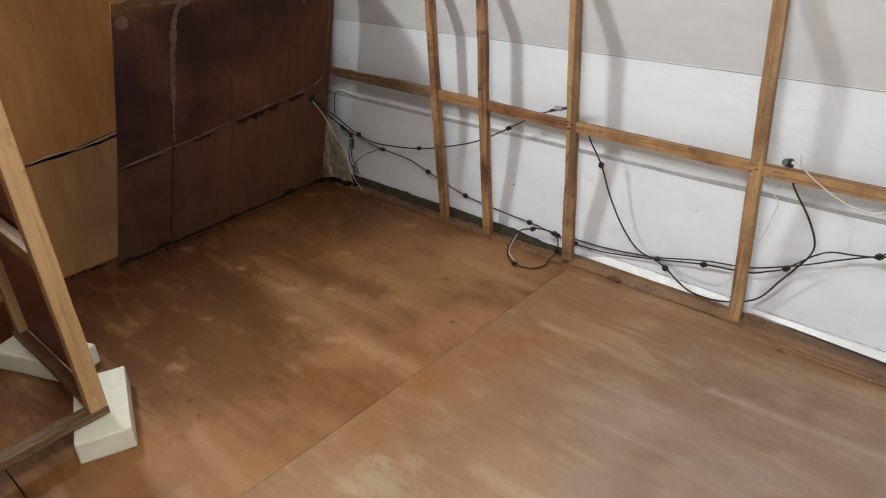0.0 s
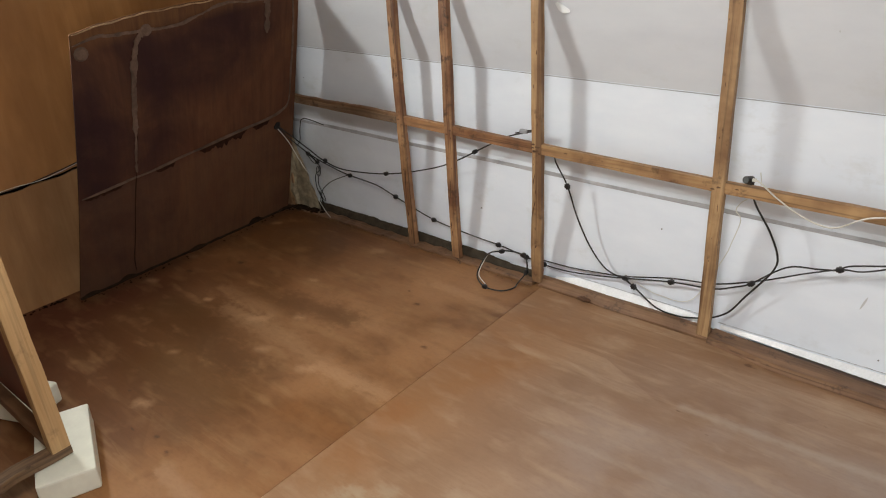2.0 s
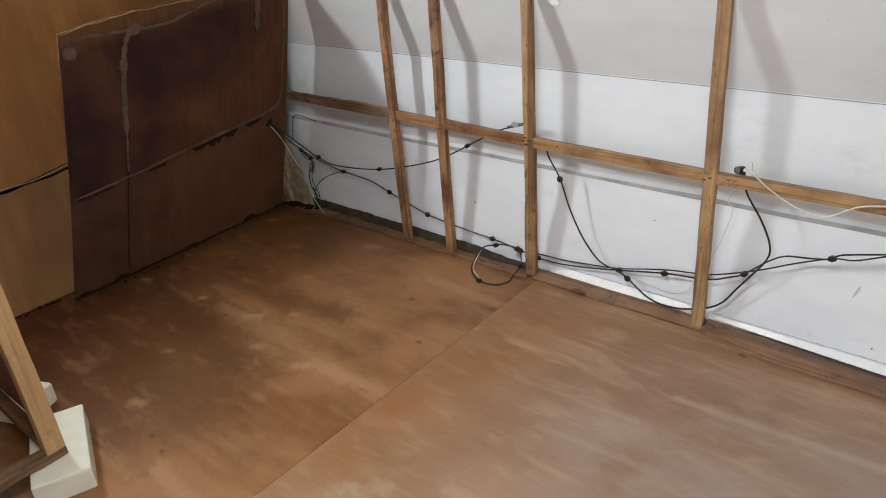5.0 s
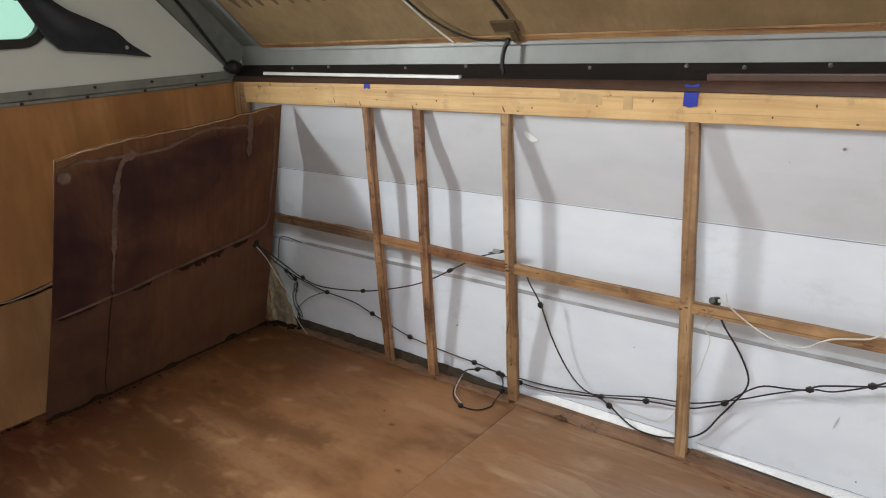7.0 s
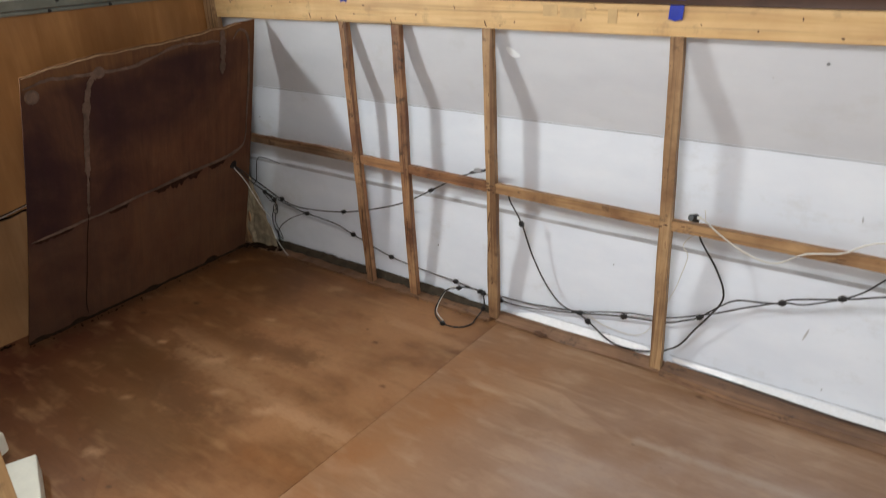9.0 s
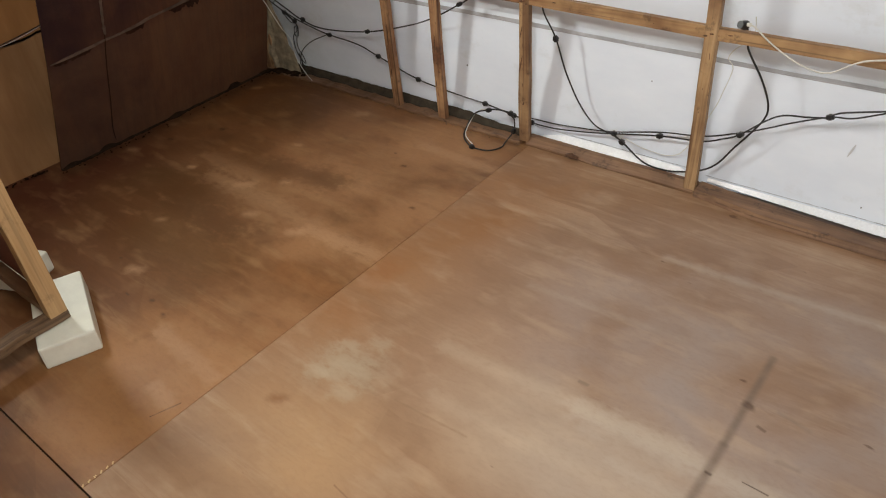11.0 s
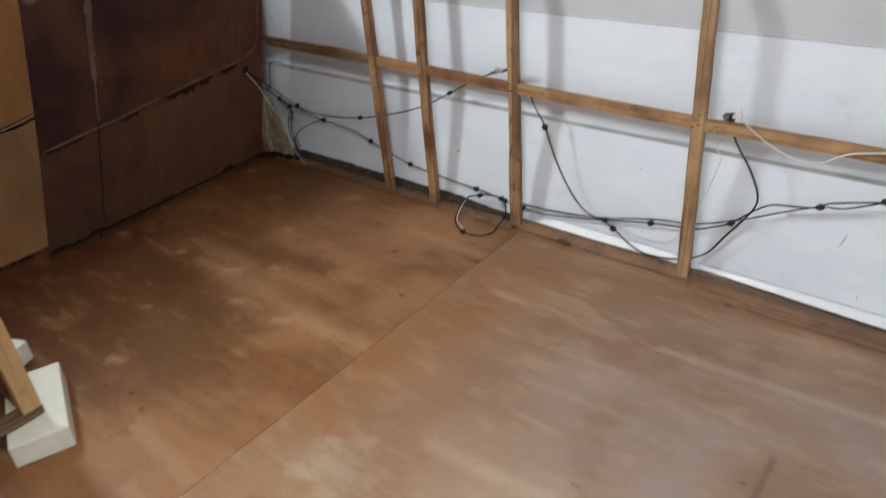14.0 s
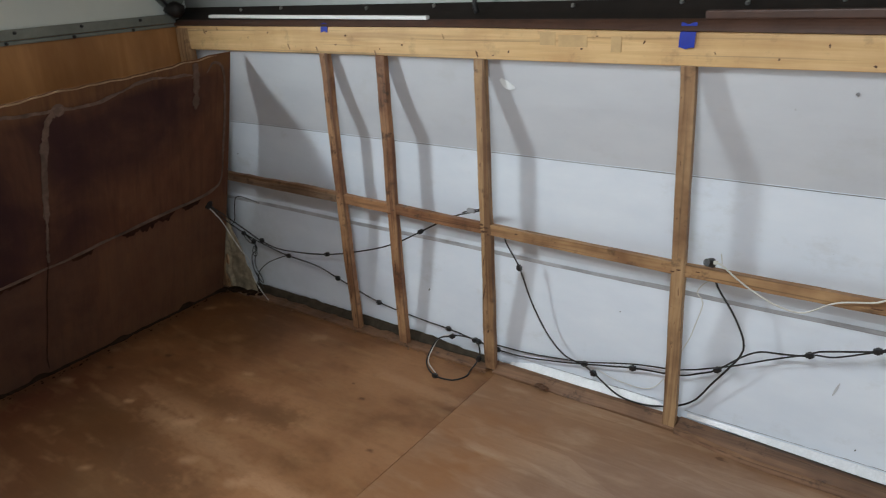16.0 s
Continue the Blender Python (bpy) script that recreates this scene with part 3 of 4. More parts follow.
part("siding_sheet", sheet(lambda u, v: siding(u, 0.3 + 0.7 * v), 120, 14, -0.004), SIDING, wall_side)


def seam(zc, y0, y1, z0, z1, mat, label):
    """A thin dirty line where two siding courses lap."""
    def fn(u, v):
        x = X0 + 0.005 + (X1 - X0 - 0.01) * u
        off = 0.004 * noise.noise((x * 2.2, zc * 1.5, 0.3)) + 0.0015 * noise.noise((x * 9, zc * 6, 4.3))
        k = 0.5 + 0.5 * noise.noise((x * 5, zc, 2))
        return (x, y0 + (y1 - y0) * v + off - 0.0012, z0 + (z1 - z0) * v * (0.6 + 0.6 * k))
    part("seam", sheet(fn, 160, 2, -0.0006), mat, wall_side, label)


seam(0.67, 0.0974, 0.0974, 0.6730, 0.6748, GROOVE, "thin dirty lap seam")
seam(0.36, 0.0972, 0.0948, 0.3585, 0.3705, SMUDGE, "dirty grey crease")
seam(0.35, 0.0968, 0.0972, 0.3560, 0.3585, CREASE, "dark crease edge")

# ---- timber framing ----
framing = thing("wall_framing", kind="structure", label="open pine wall framing of thin studs and rails", category="wall frame")
top_beam = part("top_beam", beam((X0 + 0.012, 0.0, 0.949), (X1, 0.022, 1.030), 0, 0.0006, 0.002, 3, 0.2), PINE_X, framing, "pale knotty pine top beam")
STUDS = [(0.645, 0.630), (0.857, 0.855), (1.200, 1.194), (1.759, 1.742)]
SW, SD = 0.034, 0.019
studs = []
for i, (xb, xt) in enumerate(STUDS):
    bm = beam((-SW / 2, -0.0015, 0.0 if i < 2 else 0.010), (SW / 2, SD, 0.951), 2, 0.0012, 0.003, 20 + i)
    for v in bm.verts:
        f = v.co.z / 0.95
        v.co.x += xb + (xt - xb) * f + 0.004 * math.sin(math.pi * f) * (-1 if i < 2 else 0.4)
        if i == 2 and 0.05 < v.co.z < 0.27 and v.co.x < xb:
            v.co.x -= 0.004
    studs.append(part("stud", bm, STUD_RED if i < 2 else STUD_Z, framing))
ends = [X0 + 0.03] + [(xb + xt) / 2 + (-0.004 if i < 2 else 0.0016) for i, (xb, xt) in enumerate(STUDS)] + [X1]
RAIL_Z = [0.490, 0.484, 0.481, 0.473, 0.465, 0.463]
for i in range(len(ends) - 1):
    a, b = ends[i] + (SW / 2 - 0.002 if i else 0), ends[i + 1] - (SW / 2 - 0.002 if i < 4 else 0)
    bm = beam((a, 0.001, -0.016), (b, SD, 0.016), 0, 0.0007, 0.002, 40 + i)
    for v in bm.verts:
        v.co.z += RAIL_Z[i] + (RAIL_Z[i + 1] - RAIL_Z[i]) * (v.co.x - a) / (b - a)
    part("rail", bm, (RAIL_GREY, RAIL_RED, RAIL_RED, RAIL_X, RAIL_X)[i], framing)
# added strip: dark wood and the shadow along the rail's upper half
part("rail", beam((X0 + 0.03, -0.003, 0.4965), (0.626, 0.012, 0.5075), 0, 0.0016, 0.002, 66, 0.04), OLD_X, framing, "added strip for the dark wood and shadow of the rail top")
part("bottom_plate", beam((X0 + 0.02, -0.012, 0.0), (1.19, 0.030, 0.009), 0, 0.0035, 0.002, 61, 0.025), OLD_X, framing, "ragged rotten bottom plate")
plate = beam((1.21, -0.006, 0.0), (1.776, 0.034, 0.026), 0, 0.0012, 0.002, 62, 0.08)
for v in plate.verts:
    if v.co.z > 0.013 and v.co.y < 0.014:
        v.co.y += 0.022
    elif v.co.z > 0.002 and v.co.y < 0.0:
        v.co.z += 0.006
part("bottom_plate", plate, OLD_X, framing)
plate = beam((1.778, 0.0, 0.0), (X1, 1.0, 0.020), 0, 0.0, 0.002, 64, 0.06)
for v in plate.verts:
    front = -0.012 - 0.034 * min(1, (v.co.x - 1.778) / 0.2) + 0.002 * noise.noise((v.co.x * 8, 1, 0))
    back = 0.046 - 0.048 * min(1, (v.co.x - 1.776) / 0.46)
    v.co.y = front + (back - front) * v.co.y + (0.006 if v.co.y < 0.5 and v.co.z > 0.01 else 0)
part("bottom_plate", plate, OLD_X, framing, "bottom plate set a little into the room")
part("corner_post", beam((X0 + 0.004, -0.002, 0.0), (X0 + 0.075, 0.020, 1.022), 2, 0.0015, 0.003, 63), STUD_Z, framing, "stained corner post")

# ---- end wall, panel ----
wall_end = thing("wall_end", kind="structure", label="orange plywood end wall with a torn horizontal joint", category="wall")


def upper_ply(u, v):
    y, z = Y1 + (0.02 - Y1) * u, 0.428 + (1.045 - 0.428) * v
    z += (1 - v) * (0.010 * math.sin(9 * u + 1) + 0.009 * noise.noise((u * 34, 0, 1)) + 0.005 * noise.noise((u * 90, 0, 1)))
    return (X0 + 0.010 * (1 - v) ** 3 + 0.003 * noise.noise((y * 3, z * 3, 2)), y, z)


def lower_ply(u, v):
    y, z = Y1 + (0.02 - Y1) * u, 0.0 + 0.415 * v
    z += v * (0.009 * math.sin(9 * u + 1.2) + 0.008 * noise.noise((u * 34, 3, 1)) + 0.004 * noise.noise((u * 90, 3, 1)))
    return (X0 - 0.003 + 0.004 * v ** 3, y, z)


part("plywood_sheet", sheet(upper_ply, 90, 10, 0.005), WALL_PLY, wall_end)
part("plywood_sheet", sheet(lower_ply, 90, 8, 0.005), LOWER_PLY, wall_end, "faded tan lower plywood sheet")
part("backing", box((X0 - 0.05, Y1, 0.0), (X0 - 0.020, 0.12, 1.06)), GRIME, wall_end)

P_BL, P_BR, P_TL, P_TR = Vector((-0.032, -0.962, 0.002)), Vector((-0.068, -0.022, 0.002)), Vector((0.195, -0.850, 0.886)), Vector((0.205, -0.012, 0.944))


def panel_at(u, v, off=0.0):
    p = (P_BL * (1 - u) + P_BR * u) * (1 - v) + (P_TL * (1 - u) + P_TR * u) * v
    p = p + Vector((1, 0, -0.25)) * (0.018 * math.sin(math.pi * v) * (1 - 0.6 * u) + 0.006 * math.sin(math.pi * 2 * u) * v + off)
    p.z += v ** 6 * (0.010 * math.sin(7 * u + 0.5) + 0.018 * math.sin(math.pi * u) - 0.006 + 0.006 * noise.noise((u * 16, 2, 0)))
    return p


old_panel = thing("old_wall_panel", (-0.05, -0.5, 0), "dark brown stripped wall panel leaning at the end wall", "panel")
part("board", sheet(lambda u, v: panel_at(u, v), 30, 24, 0.004), PANEL, old_panel)


def glue_path(points, w, seed, label="dried pale glue line", mat=None):
    """A brushed line through places (u, v) of the panel."""
    def fn(a, b, deep):
        k = a * (len(points) - 1)
        i = min(int(k), len(points) - 2)
        f = k - i
        p, q, r, s = (Vector(points[min(max(j, 0), len(points) - 1)]) for j in (i - 1, i, i + 1, i + 2))
        c = 0.5 * (2 * q + (r - p) * f + (2 * p - 5 * q + 4 * r - s) * f * f + (3 * q - p - 3 * r + s) * f ** 3)
        way = (r - q).normalized()
        off = (b - 0.5) * w * min(1, 0.25 + 7 * a, 0.25 + 7 * (1 - a)) * (0.9 + 0.7 * noise.noise((a * 9, seed, 0)) + 0.5 * noise.noise((a * 40, seed, b)))
        return panel_at(min(max(c.x - way.y * off, 0.004), 0.996), min(max(c.y + way.x * off, 0.002), 0.999), deep + 0.0005)
    part("glue_line", strip(fn, 70, 2, 0.0022), mat or GLUE, old_panel, label)


glue_path([(0.01, 0.430), (0.07, 0.432), (0.20, 0.441), (0.30, 0.444), (0.42, 0.455), (0.56, 0.463), (0.70, 0.472), (0.85, 0.480), (0.93, 0.497), (0.965, 0.535), (0.970, 0.66), (0.975, 0.80), (0.968, 0.93), (0.945, 0.968), (0.915, 0.972), (0.890, 0.945)], 0.011, 3)
glue_path([(0.274, 0.945), (0.245, 0.925), (0.230, 0.88), (0.222, 0.80), (0.220, 0.69), (0.222, 0.60)], 0.024, 5)
glue_path([(0.222, 0.60), (0.221, 0.50), (0.224, 0.46)], 0.010, 6)
glue_path([(0.228, 0.60), (0.222, 0.47), (0.216, 0.34), (0.217, 0.20), (0.216, 0.085), (0.226, 0.02)], 0.0035, 16, "dark crack line", STAIN)
glue_path([(0.005, 0.962), (0.084, 0.966), (0.184, 0.954), (0.291, 0.945), (0.407, 0.940), (0.48, 0.951), (0.555, 0.968), (0.635, 0.975), (0.746, 0.960), (0.82, 0.951)], 0.010, 7)
glue_path([(0.832, 0.992), (0.838, 0.93), (0.836, 0.83)], 0.028, 11)
glue_path([(0.004, 0.996), (0.3, 0.996), (0.6, 0.996), (0.93, 0.996)], 0.004, 15, "pale worn top edge", RIM)
for j, (u0, u1, deep) in enumerate(((0.02, 0.17, 0.020), (0.30, 0.39, 0.026), (0.50, 0.74, 0.036), (0.77, 0.86, 0.028))):
    def drip(a, b):
        u = u0 + (u1 - u0) * a
        low = deep * min(1, 8 * a, 8 * (1 - a)) * (0.55 + 0.5 * noise.noise((u * 22, j, 3)) + 0.45 * noise.noise((u * 70, j, 5)))
        return panel_at(u, 0.424 + 0.056 * u - b * max(low, 0.002), 0.0012)
    part("drip_stain", sheet(drip, 60, 2, 0.001), STAIN, old_panel, "dark drip stain")
for u, v, r in ((0.036, 0.930, 0.022), (0.280, 0.944, 0.019)):
    c = panel_at(u, v, 0.003)
    part("glue_patch", disc(c, (1, 0, -0.25), r, 0.004), GLUE, old_panel, "round dried glue patch")

# ---- end gable ----
gable = thing("gable_wall", kind="structure", label="grey white folding gable wall with a window", category="wall")
WY0, WY1, WZ0, WZ1 = -1.40, -0.685, 1.225, 1.62


def ring_mesh(y0, y1, z0, z1, r, w, x, t):
    """A rounded rectangular frame round a hole, in the plane of the end wall."""
    def outline(o):
        pts = []
        rr = r + o
        for cy, cz, a0 in ((y1 - r, z1 - r, 0), (y0 + r, z1 - r, 90), (y0 + r, z0 + r, 180), (y1 - r, z0 + r, 270)):
            for k in range(7):
                a = radians(a0 + 15 * k)
                pts.append((cy + rr * math.cos(a), cz + rr * math.sin(a)))
        return pts
    inner, outer = outline(0), outline(w)
    bm = bmesh.new()
    loops = [[bm.verts.new((xx, y, z)) for y, z in pts] for xx, pts in ((x, inner), (x + t, inner), (x + t, outer), (x, outer))]
    n = len(inner)
    for a in range(4):
        for k in range(n):
            bm.faces.new((loops[a][k], loops[a][(k + 1) % n], loops[(a + 1) % 4][(k + 1) % n], loops[(a + 1) % 4][k]))
    bmesh.ops.recalc_face_normals(bm, faces=bm.faces[:])
    return bm


def gable_panel(x, t, hole):
    """The triangle under the roof, with a hole for the window."""
    bm = bmesh.new()
    outer = [(0.26, 1.05), (RIDGE_Y, RIDGE_Z + 0.18), (Y1 - 0.2, 1.05)]
    y0, y1, z0, z1 = hole
    inner = [(y1, z0), (y1, z1), (y0, z1), (y0, z0)]
    vo = [bm.verts.new((x, *p)) for p in outer]
    if z1 > z0:
        vi = [bm.verts.new((x, *p)) for p in inner]
        for f in ((vo[0], vo[1], vi[1], vi[0]), (vo[1], vi[2], vi[1]), (vo[1], vo[2], vi[3], vi[2]), (vo[2], vo[0], vi[0], vi[3])):
            bm.faces.new(f)
    else:
        bm.faces.new(vo)
    bm.normal_update()
    bmesh.ops.solidify(bm, geom=bm.faces[:], thickness=t)
    bmesh.ops.recalc_face_normals(bm, faces=bm.faces[:])
    return bm


part("gable_panel", gable_panel(X0 - 0.002, 0.025, (WY0 + 0.002, WY1 - 0.002, WZ0 + 0.002, WZ1 - 0.002)), GABLE, gable)
window = part("window", ring_mesh(WY0, WY1, WZ0, WZ1, 0.07, 0.028, X0 - 0.02, 0.034), SEAL, gable, "black rubber window surround")
pane = part("pane", box((X0 - 0.016, WY0 - 0.01, WZ0 - 0.01), (X0 - 0.012, WY1 + 0.01, WZ1 + 0.01)), GLASS, window, "greenish acrylic pane")
pane.visible_shadow = False
cap = part("wall_cap", box((X0 - 0.004, Y1, 1.040), (X0 + 0.016, 0.0, 1.070), 0.002), CAP, gable, "dull aluminium rail with screws")
part("cap_lip", box((X0 - 0.002, Y1, 1.026), (X0 + 0.010, 0.0, 1.038), 0.002), CAP, cap)
for i in range(9):
    y = -0.14 - 0.208 * i
    part("screw", disc((X0 + 0.018, y, 1.060), (1, 0, 0), 0.006, 0.006, 8), BLACK, cap)
    part("screw", disc((X0 + 0.012, y - 0.028, 1.031), (1, 0, 0), 0.006, 0.006, 8), BLACK, cap)

# ---- roof ----
roof = thing("roof", kind="structure", label="tan plywood roof panel sloping up from the side wall", category="roof")


def slope_box(x0, x1, s0, s1, d0, d1, side=1, bevel=0.0):
    """A box on a roof slope: s runs up the slope from the eave, d stands off it inwards."""
    if side > 0:
        m = Matrix.Translation((0, 0.05, EAVE_Z)) @ Matrix.Rotation(radians(135), 4, "X")
    else:
        m = Matrix.Translation((0, 2 * RIDGE_Y - 0.05, EAVE_Z)) @ Matrix.Rotation(radians(45), 4, "X")
        d0, d1 = -d1, -d0
    return box((x0, s0, -d1) if side < 0 else (x0, s0, d0), (x1, s1, -d0) if side < 0 else (x1, s1, d1), bevel, m=m)


LEN = (0.05 - RIDGE_Y) * math.sqrt(2)
part("roof_panel", slope_box(0.035, X1, 0.018, LEN, -0.03, 0.0), ROOF_PLY, roof)
# gap left out of view for the added overhead lamp
for xa, xb, sa, sb in ((X0 - 0.03, 1.66, 0.0, LEN), (2.04, X1, 0.0, LEN), (1.66, 2.04, 0.0, 0.72), (1.66, 2.04, 1.12, LEN)):
    part("roof_panel", slope_box(xa, xb, sa, sb, -0.03, 0.0, -1), ROOF_PLY, roof)
part("edge_batten", slope_box(0.06, X1, 0.0, 0.018, -0.03, 0.004, 1, 0.002), RAIL_X, roof, "orange pine batten at the roof edge")
part("side_channel", slope_box(X0 - 0.03, 0.030, -0.02, LEN, -0.05, -0.012, 1, 0.003), CAP, roof, "grey aluminium roof edge channel")
part("gable_flange", slope_box(X0 + 0.001, X0 + 0.012, -0.03, LEN, -0.012, 0.100, 1, 0.002), CAP, roof, "grey flange where the roof meets the gable")
part("channel_flange", slope_box(0.030, 0.050, 0.01, LEN, -0.03, 0.006, 1, 0.002), ALU, roof)

eave = thing("eave_rail", kind="structure", label="grey aluminium eave rail above a black hinge strip", category="rail")
part("rail_face", box((X0, 0.060, 1.086), (X1, 0.072, 1.160), 0.002), ALU, eave)
part("rail_ridge", box((X0 + 0.16, 0.050, 1.138), (X1, 0.060, 1.156), 0.003), ALU, eave)


def hinge(u, v):
    x = X0 + (X1 - X0) * u
    return (x, 0.012 + 0.052 * v, 1.046 + 0.044 * v - 0.006 * math.sin(math.pi * v) + 0.0015 * noise.noise((x * 6, v, 0)))


part("hinge_strip", sheet(hinge, 60, 6, 0.003), RUBBER, eave, "black rubber hinge strip")


def lip(u, v):
    x = X0 + 0.01 + (X1 - X0) * u
    droop = 0.013 + 0.010 * min(1, max(0, (x - 1.1) / 1.0))
    return (x, 0.016 - 0.022 * v, 1.044 - 0.002 * v - droop * v ** 2)


part("trim_lip", sheet(lip, 60, 6, 0.004), LIP, eave, "dark brown trim lip")
for i, x in enumerate((0.22, 0.41, 0.78, 1.02, 1.44, 1.70, 1.84, 2.02, 2.2)):
    part("rivet", disc((x, 0.046 + 0.006 * (i % 2), 1.077 + 0.004 * (i % 2)), (0, -0.6, 0.8), 0.0055, 0.006, 8), STEEL, eave)

# ---- closing walls ----
wall_far = thing("wall_far_side", kind="structure", label="plain far side wall of the camper", category="wall")
# gap left out of view for the added lamp behind the camera
for lo, hi in (((X0 - 0.02, 0.0), (2.25, EAVE_Z)), ((2.95, 0.0), (X1, EAVE_Z)), ((2.25, 1.12), (2.95, EAVE_Z))):
    part("wall_sheet", box((lo[0], Y1 - 0.03, lo[1]), (hi[0], Y1 - 0.001, hi[1])), BARE, wall_far)
wall_back = thing("wall_rear", kind="structure", label="plain rear end wall of the camper", category="wall")
part("wall_sheet", box((X1, Y1 - 0.03, 0.0), (X1 + 0.03, 0.12, 1.06)), BARE, wall_back)
part("gable_panel", gable_panel(X1 + 0.01, 0.02, (0, 0, 0, 0)), GABLE, wall_back)

# ---- bench frame on blocks ----
bench = thing("bench_frame", (0.79, -1.38, 0.062), "open wooden bench frame standing on white blocks", "bench frame")
part("post", beam((0.776, -1.400, 0.086), (0.810, -1.358, 0.95), 2, 0.0008, 0.003, 71), BENCH_Z, bench)
part("post", beam((0.272, -1.385, 0.090), (0.310, -1.350, 0.95), 2, 0.0008, 0.003, 72), BENCH_Z, bench)
part("rail", beam((0.769, Y1 + 0.02, 0.063), (0.808, -1.358, 0.086), 1, 0.003, 0.002, 73, 0.03), OLD_Y, bench)
part("rail", beam((0.272, -1.392, 0.063), (0.768, -1.362, 0.089), 0, 0.001, 0.002, 74), OLD_X, bench)
part("rail", beam((0.311, -1.398, 0.462), (0.774, -1.368, 0.505), 0, 0.001, 0.002, 75), RAIL_X, bench)
part("side_panel", box((0.311, -1.361, 0.090), (0.771, -1.355, 0.62), 0.001), RED, bench, "red-brown plywood side panel")


def block(at, angle, size, seed):
    rng = random.Random(seed)
    l, w, h = size
    bm = box((-l, 0, 0), (0, w, h), 0.006)
    bmesh.ops.subdivide_edges(bm, edges=bm.edges[:], cuts=2, use_grid_fill=True)
    for v in bm.verts:
        v.co += 0.0016 * noise.noise_vector(v.co * 22 + Vector((seed, 0, 0)))
    ob = part("white_block", bm, BLOCK)
    ob.matrix_world = pose(at[0], at[1], 0.0, 0, 0, angle)
    return tagged(ob, "chipped white painted block under the bench frame", "block", "blocks under the bench")


block((0.849, -1.466), -22, (0.27, 0.126, 0.061), 3)
block((0.526, -1.356), 23, (0.27, 0.110, 0.061), 8)

# ---- outside the window ----
backdrop = part("backdrop", box((-1.62, -3.2, 0.2), (-1.60, 1.2, 3.4)), DAY)
tagged(backdrop, "pale green daylight outside the gable window", "backdrop", kind="structure")

ragged = disc((0, 0, 0), (1, 0, -0.25), 0.017, 0.003, 12)
for v in ragged.verts:
    v.co = v.co * (1 + 0.5 * noise.noise(v.co * 60)) + panel_at(0.905, 0.434, 0.0015)
part("torn_hole", ragged, RUBBER, old_panel, "torn dark hole where cables come out")

# ---- cables on the side wall ----


def clip(at, way, parent, size=(0.019, 0.011, 0.012)):
    turn = Vector(way).to_track_quat("X", "Z").to_matrix().to_4x4()
    a = Vector(size) / 2
    bm = box(-a, a, 0.003, m=Matrix.Translation(Vector(at)) @ turn)
    box((-a.x * 0.4, -a.y * 1.25, -a.z * 1.2), (a.x * 0.4, a.y * 1.25, a.z * 1.2), 0.002, bm, Matrix.Translation(Vector(at)) @ turn)
    return part("clip", bm, BLACK, parent)


def cable(name, label, points, y, radius, mat, clips=(), wob=0.004, second=0.0):
    """A cable through (x, z) places near one depth, with clips on it."""
    pts = [(p[0], (p[2] if len(p) > 2 else y) + wob * noise.noise((p[0] * 7, p[1] * 7, len(points))), p[1]) for p in points]
    ob = thing(name, pts[0], label, "cable", "cables on the wall")
    cord = part("cord", tube(pts, radius * 0.76), mat, ob, smooth=True)
    if second:
        part("cord", tube([(x + second * 0.3, q + 0.006, z + second * (1 + 0.6 * math.sin(x * 23))) for x, q, z in pts[:-1]], radius * 0.76, 8), mat, ob, smooth=True)
    for x, z, dx, dz in clips:
        clip((x, y, z), (dx, 0, dz), cord)
    return ob


cable("black_cable", "thin black cable sagging from the corner to the rail",
      [(0.060, 0.401, -0.098), (0.080, 0.352, -0.055), (0.115, 0.290, -0.008), (0.161, 0.239, 0.026), (0.274, 0.221), (0.508, 0.250), (0.719, 0.308), (0.838, 0.356), (0.935, 0.409), (0.987, 0.439), (1.068, 0.483), (1.160, 0.514)],
      0.030, 0.0032, BLACK, [(0.161, 0.239, 1, -0.35), (0.508, 0.250, 1, 0.15), (0.938, 0.411, 1, 0.55)])
part("plug", box((1.118, 0.025, 0.504), (1.146, 0.037, 0.517), 0.004), CREASE, cable("grey_connector", "small grey cable connector above the rail", [(1.100, 0.500), (1.130, 0.510), (1.165, 0.520)], 0.031, 0.0028, BLACK), "grey plastic plug")
cable("black_cable", "double black cable running down to the bottom plate",
      [(0.058, 0.395, -0.096), (0.072, 0.338, -0.055), (0.095, 0.283, -0.012), (0.130, 0.240, 0.020), (0.200, 0.214, 0.034), (0.279, 0.199), (0.440, 0.187), (0.532, 0.162), (0.723, 0.110), (0.909, 0.091), (1.020, 0.085), (1.126, 0.071), (1.201, 0.063), (1.295, 0.064), (1.416, 0.082), (1.497, 0.101), (1.640, 0.131), (1.762, 0.148), (1.817, 0.171), (1.858, 0.194), (1.914, 0.248), (1.953, 0.274), (2.008, 0.284), (2.060, 0.296), (2.079, 0.313), (2.192, 0.346), (2.244, 0.364), (2.298, 0.387), (2.33, 0.43)],
      0.038, 0.0030, BLACK, [(0.292, 0.198, 1, -0.1), (0.540, 0.160, 1, -0.3), (0.727, 0.109, 1, -0.25), (1.020, 0.085, 1, -0.1), (1.135, 0.070, 1, -0.1), (1.205, 0.062, 1, 0), (1.497, 0.101, 1, 0.2), (1.640, 0.131, 1, 0.2), (1.860, 0.195, 1, 0.7), (2.060, 0.297, 1, 0.3), (2.190, 0.346, 1, 0.3)])
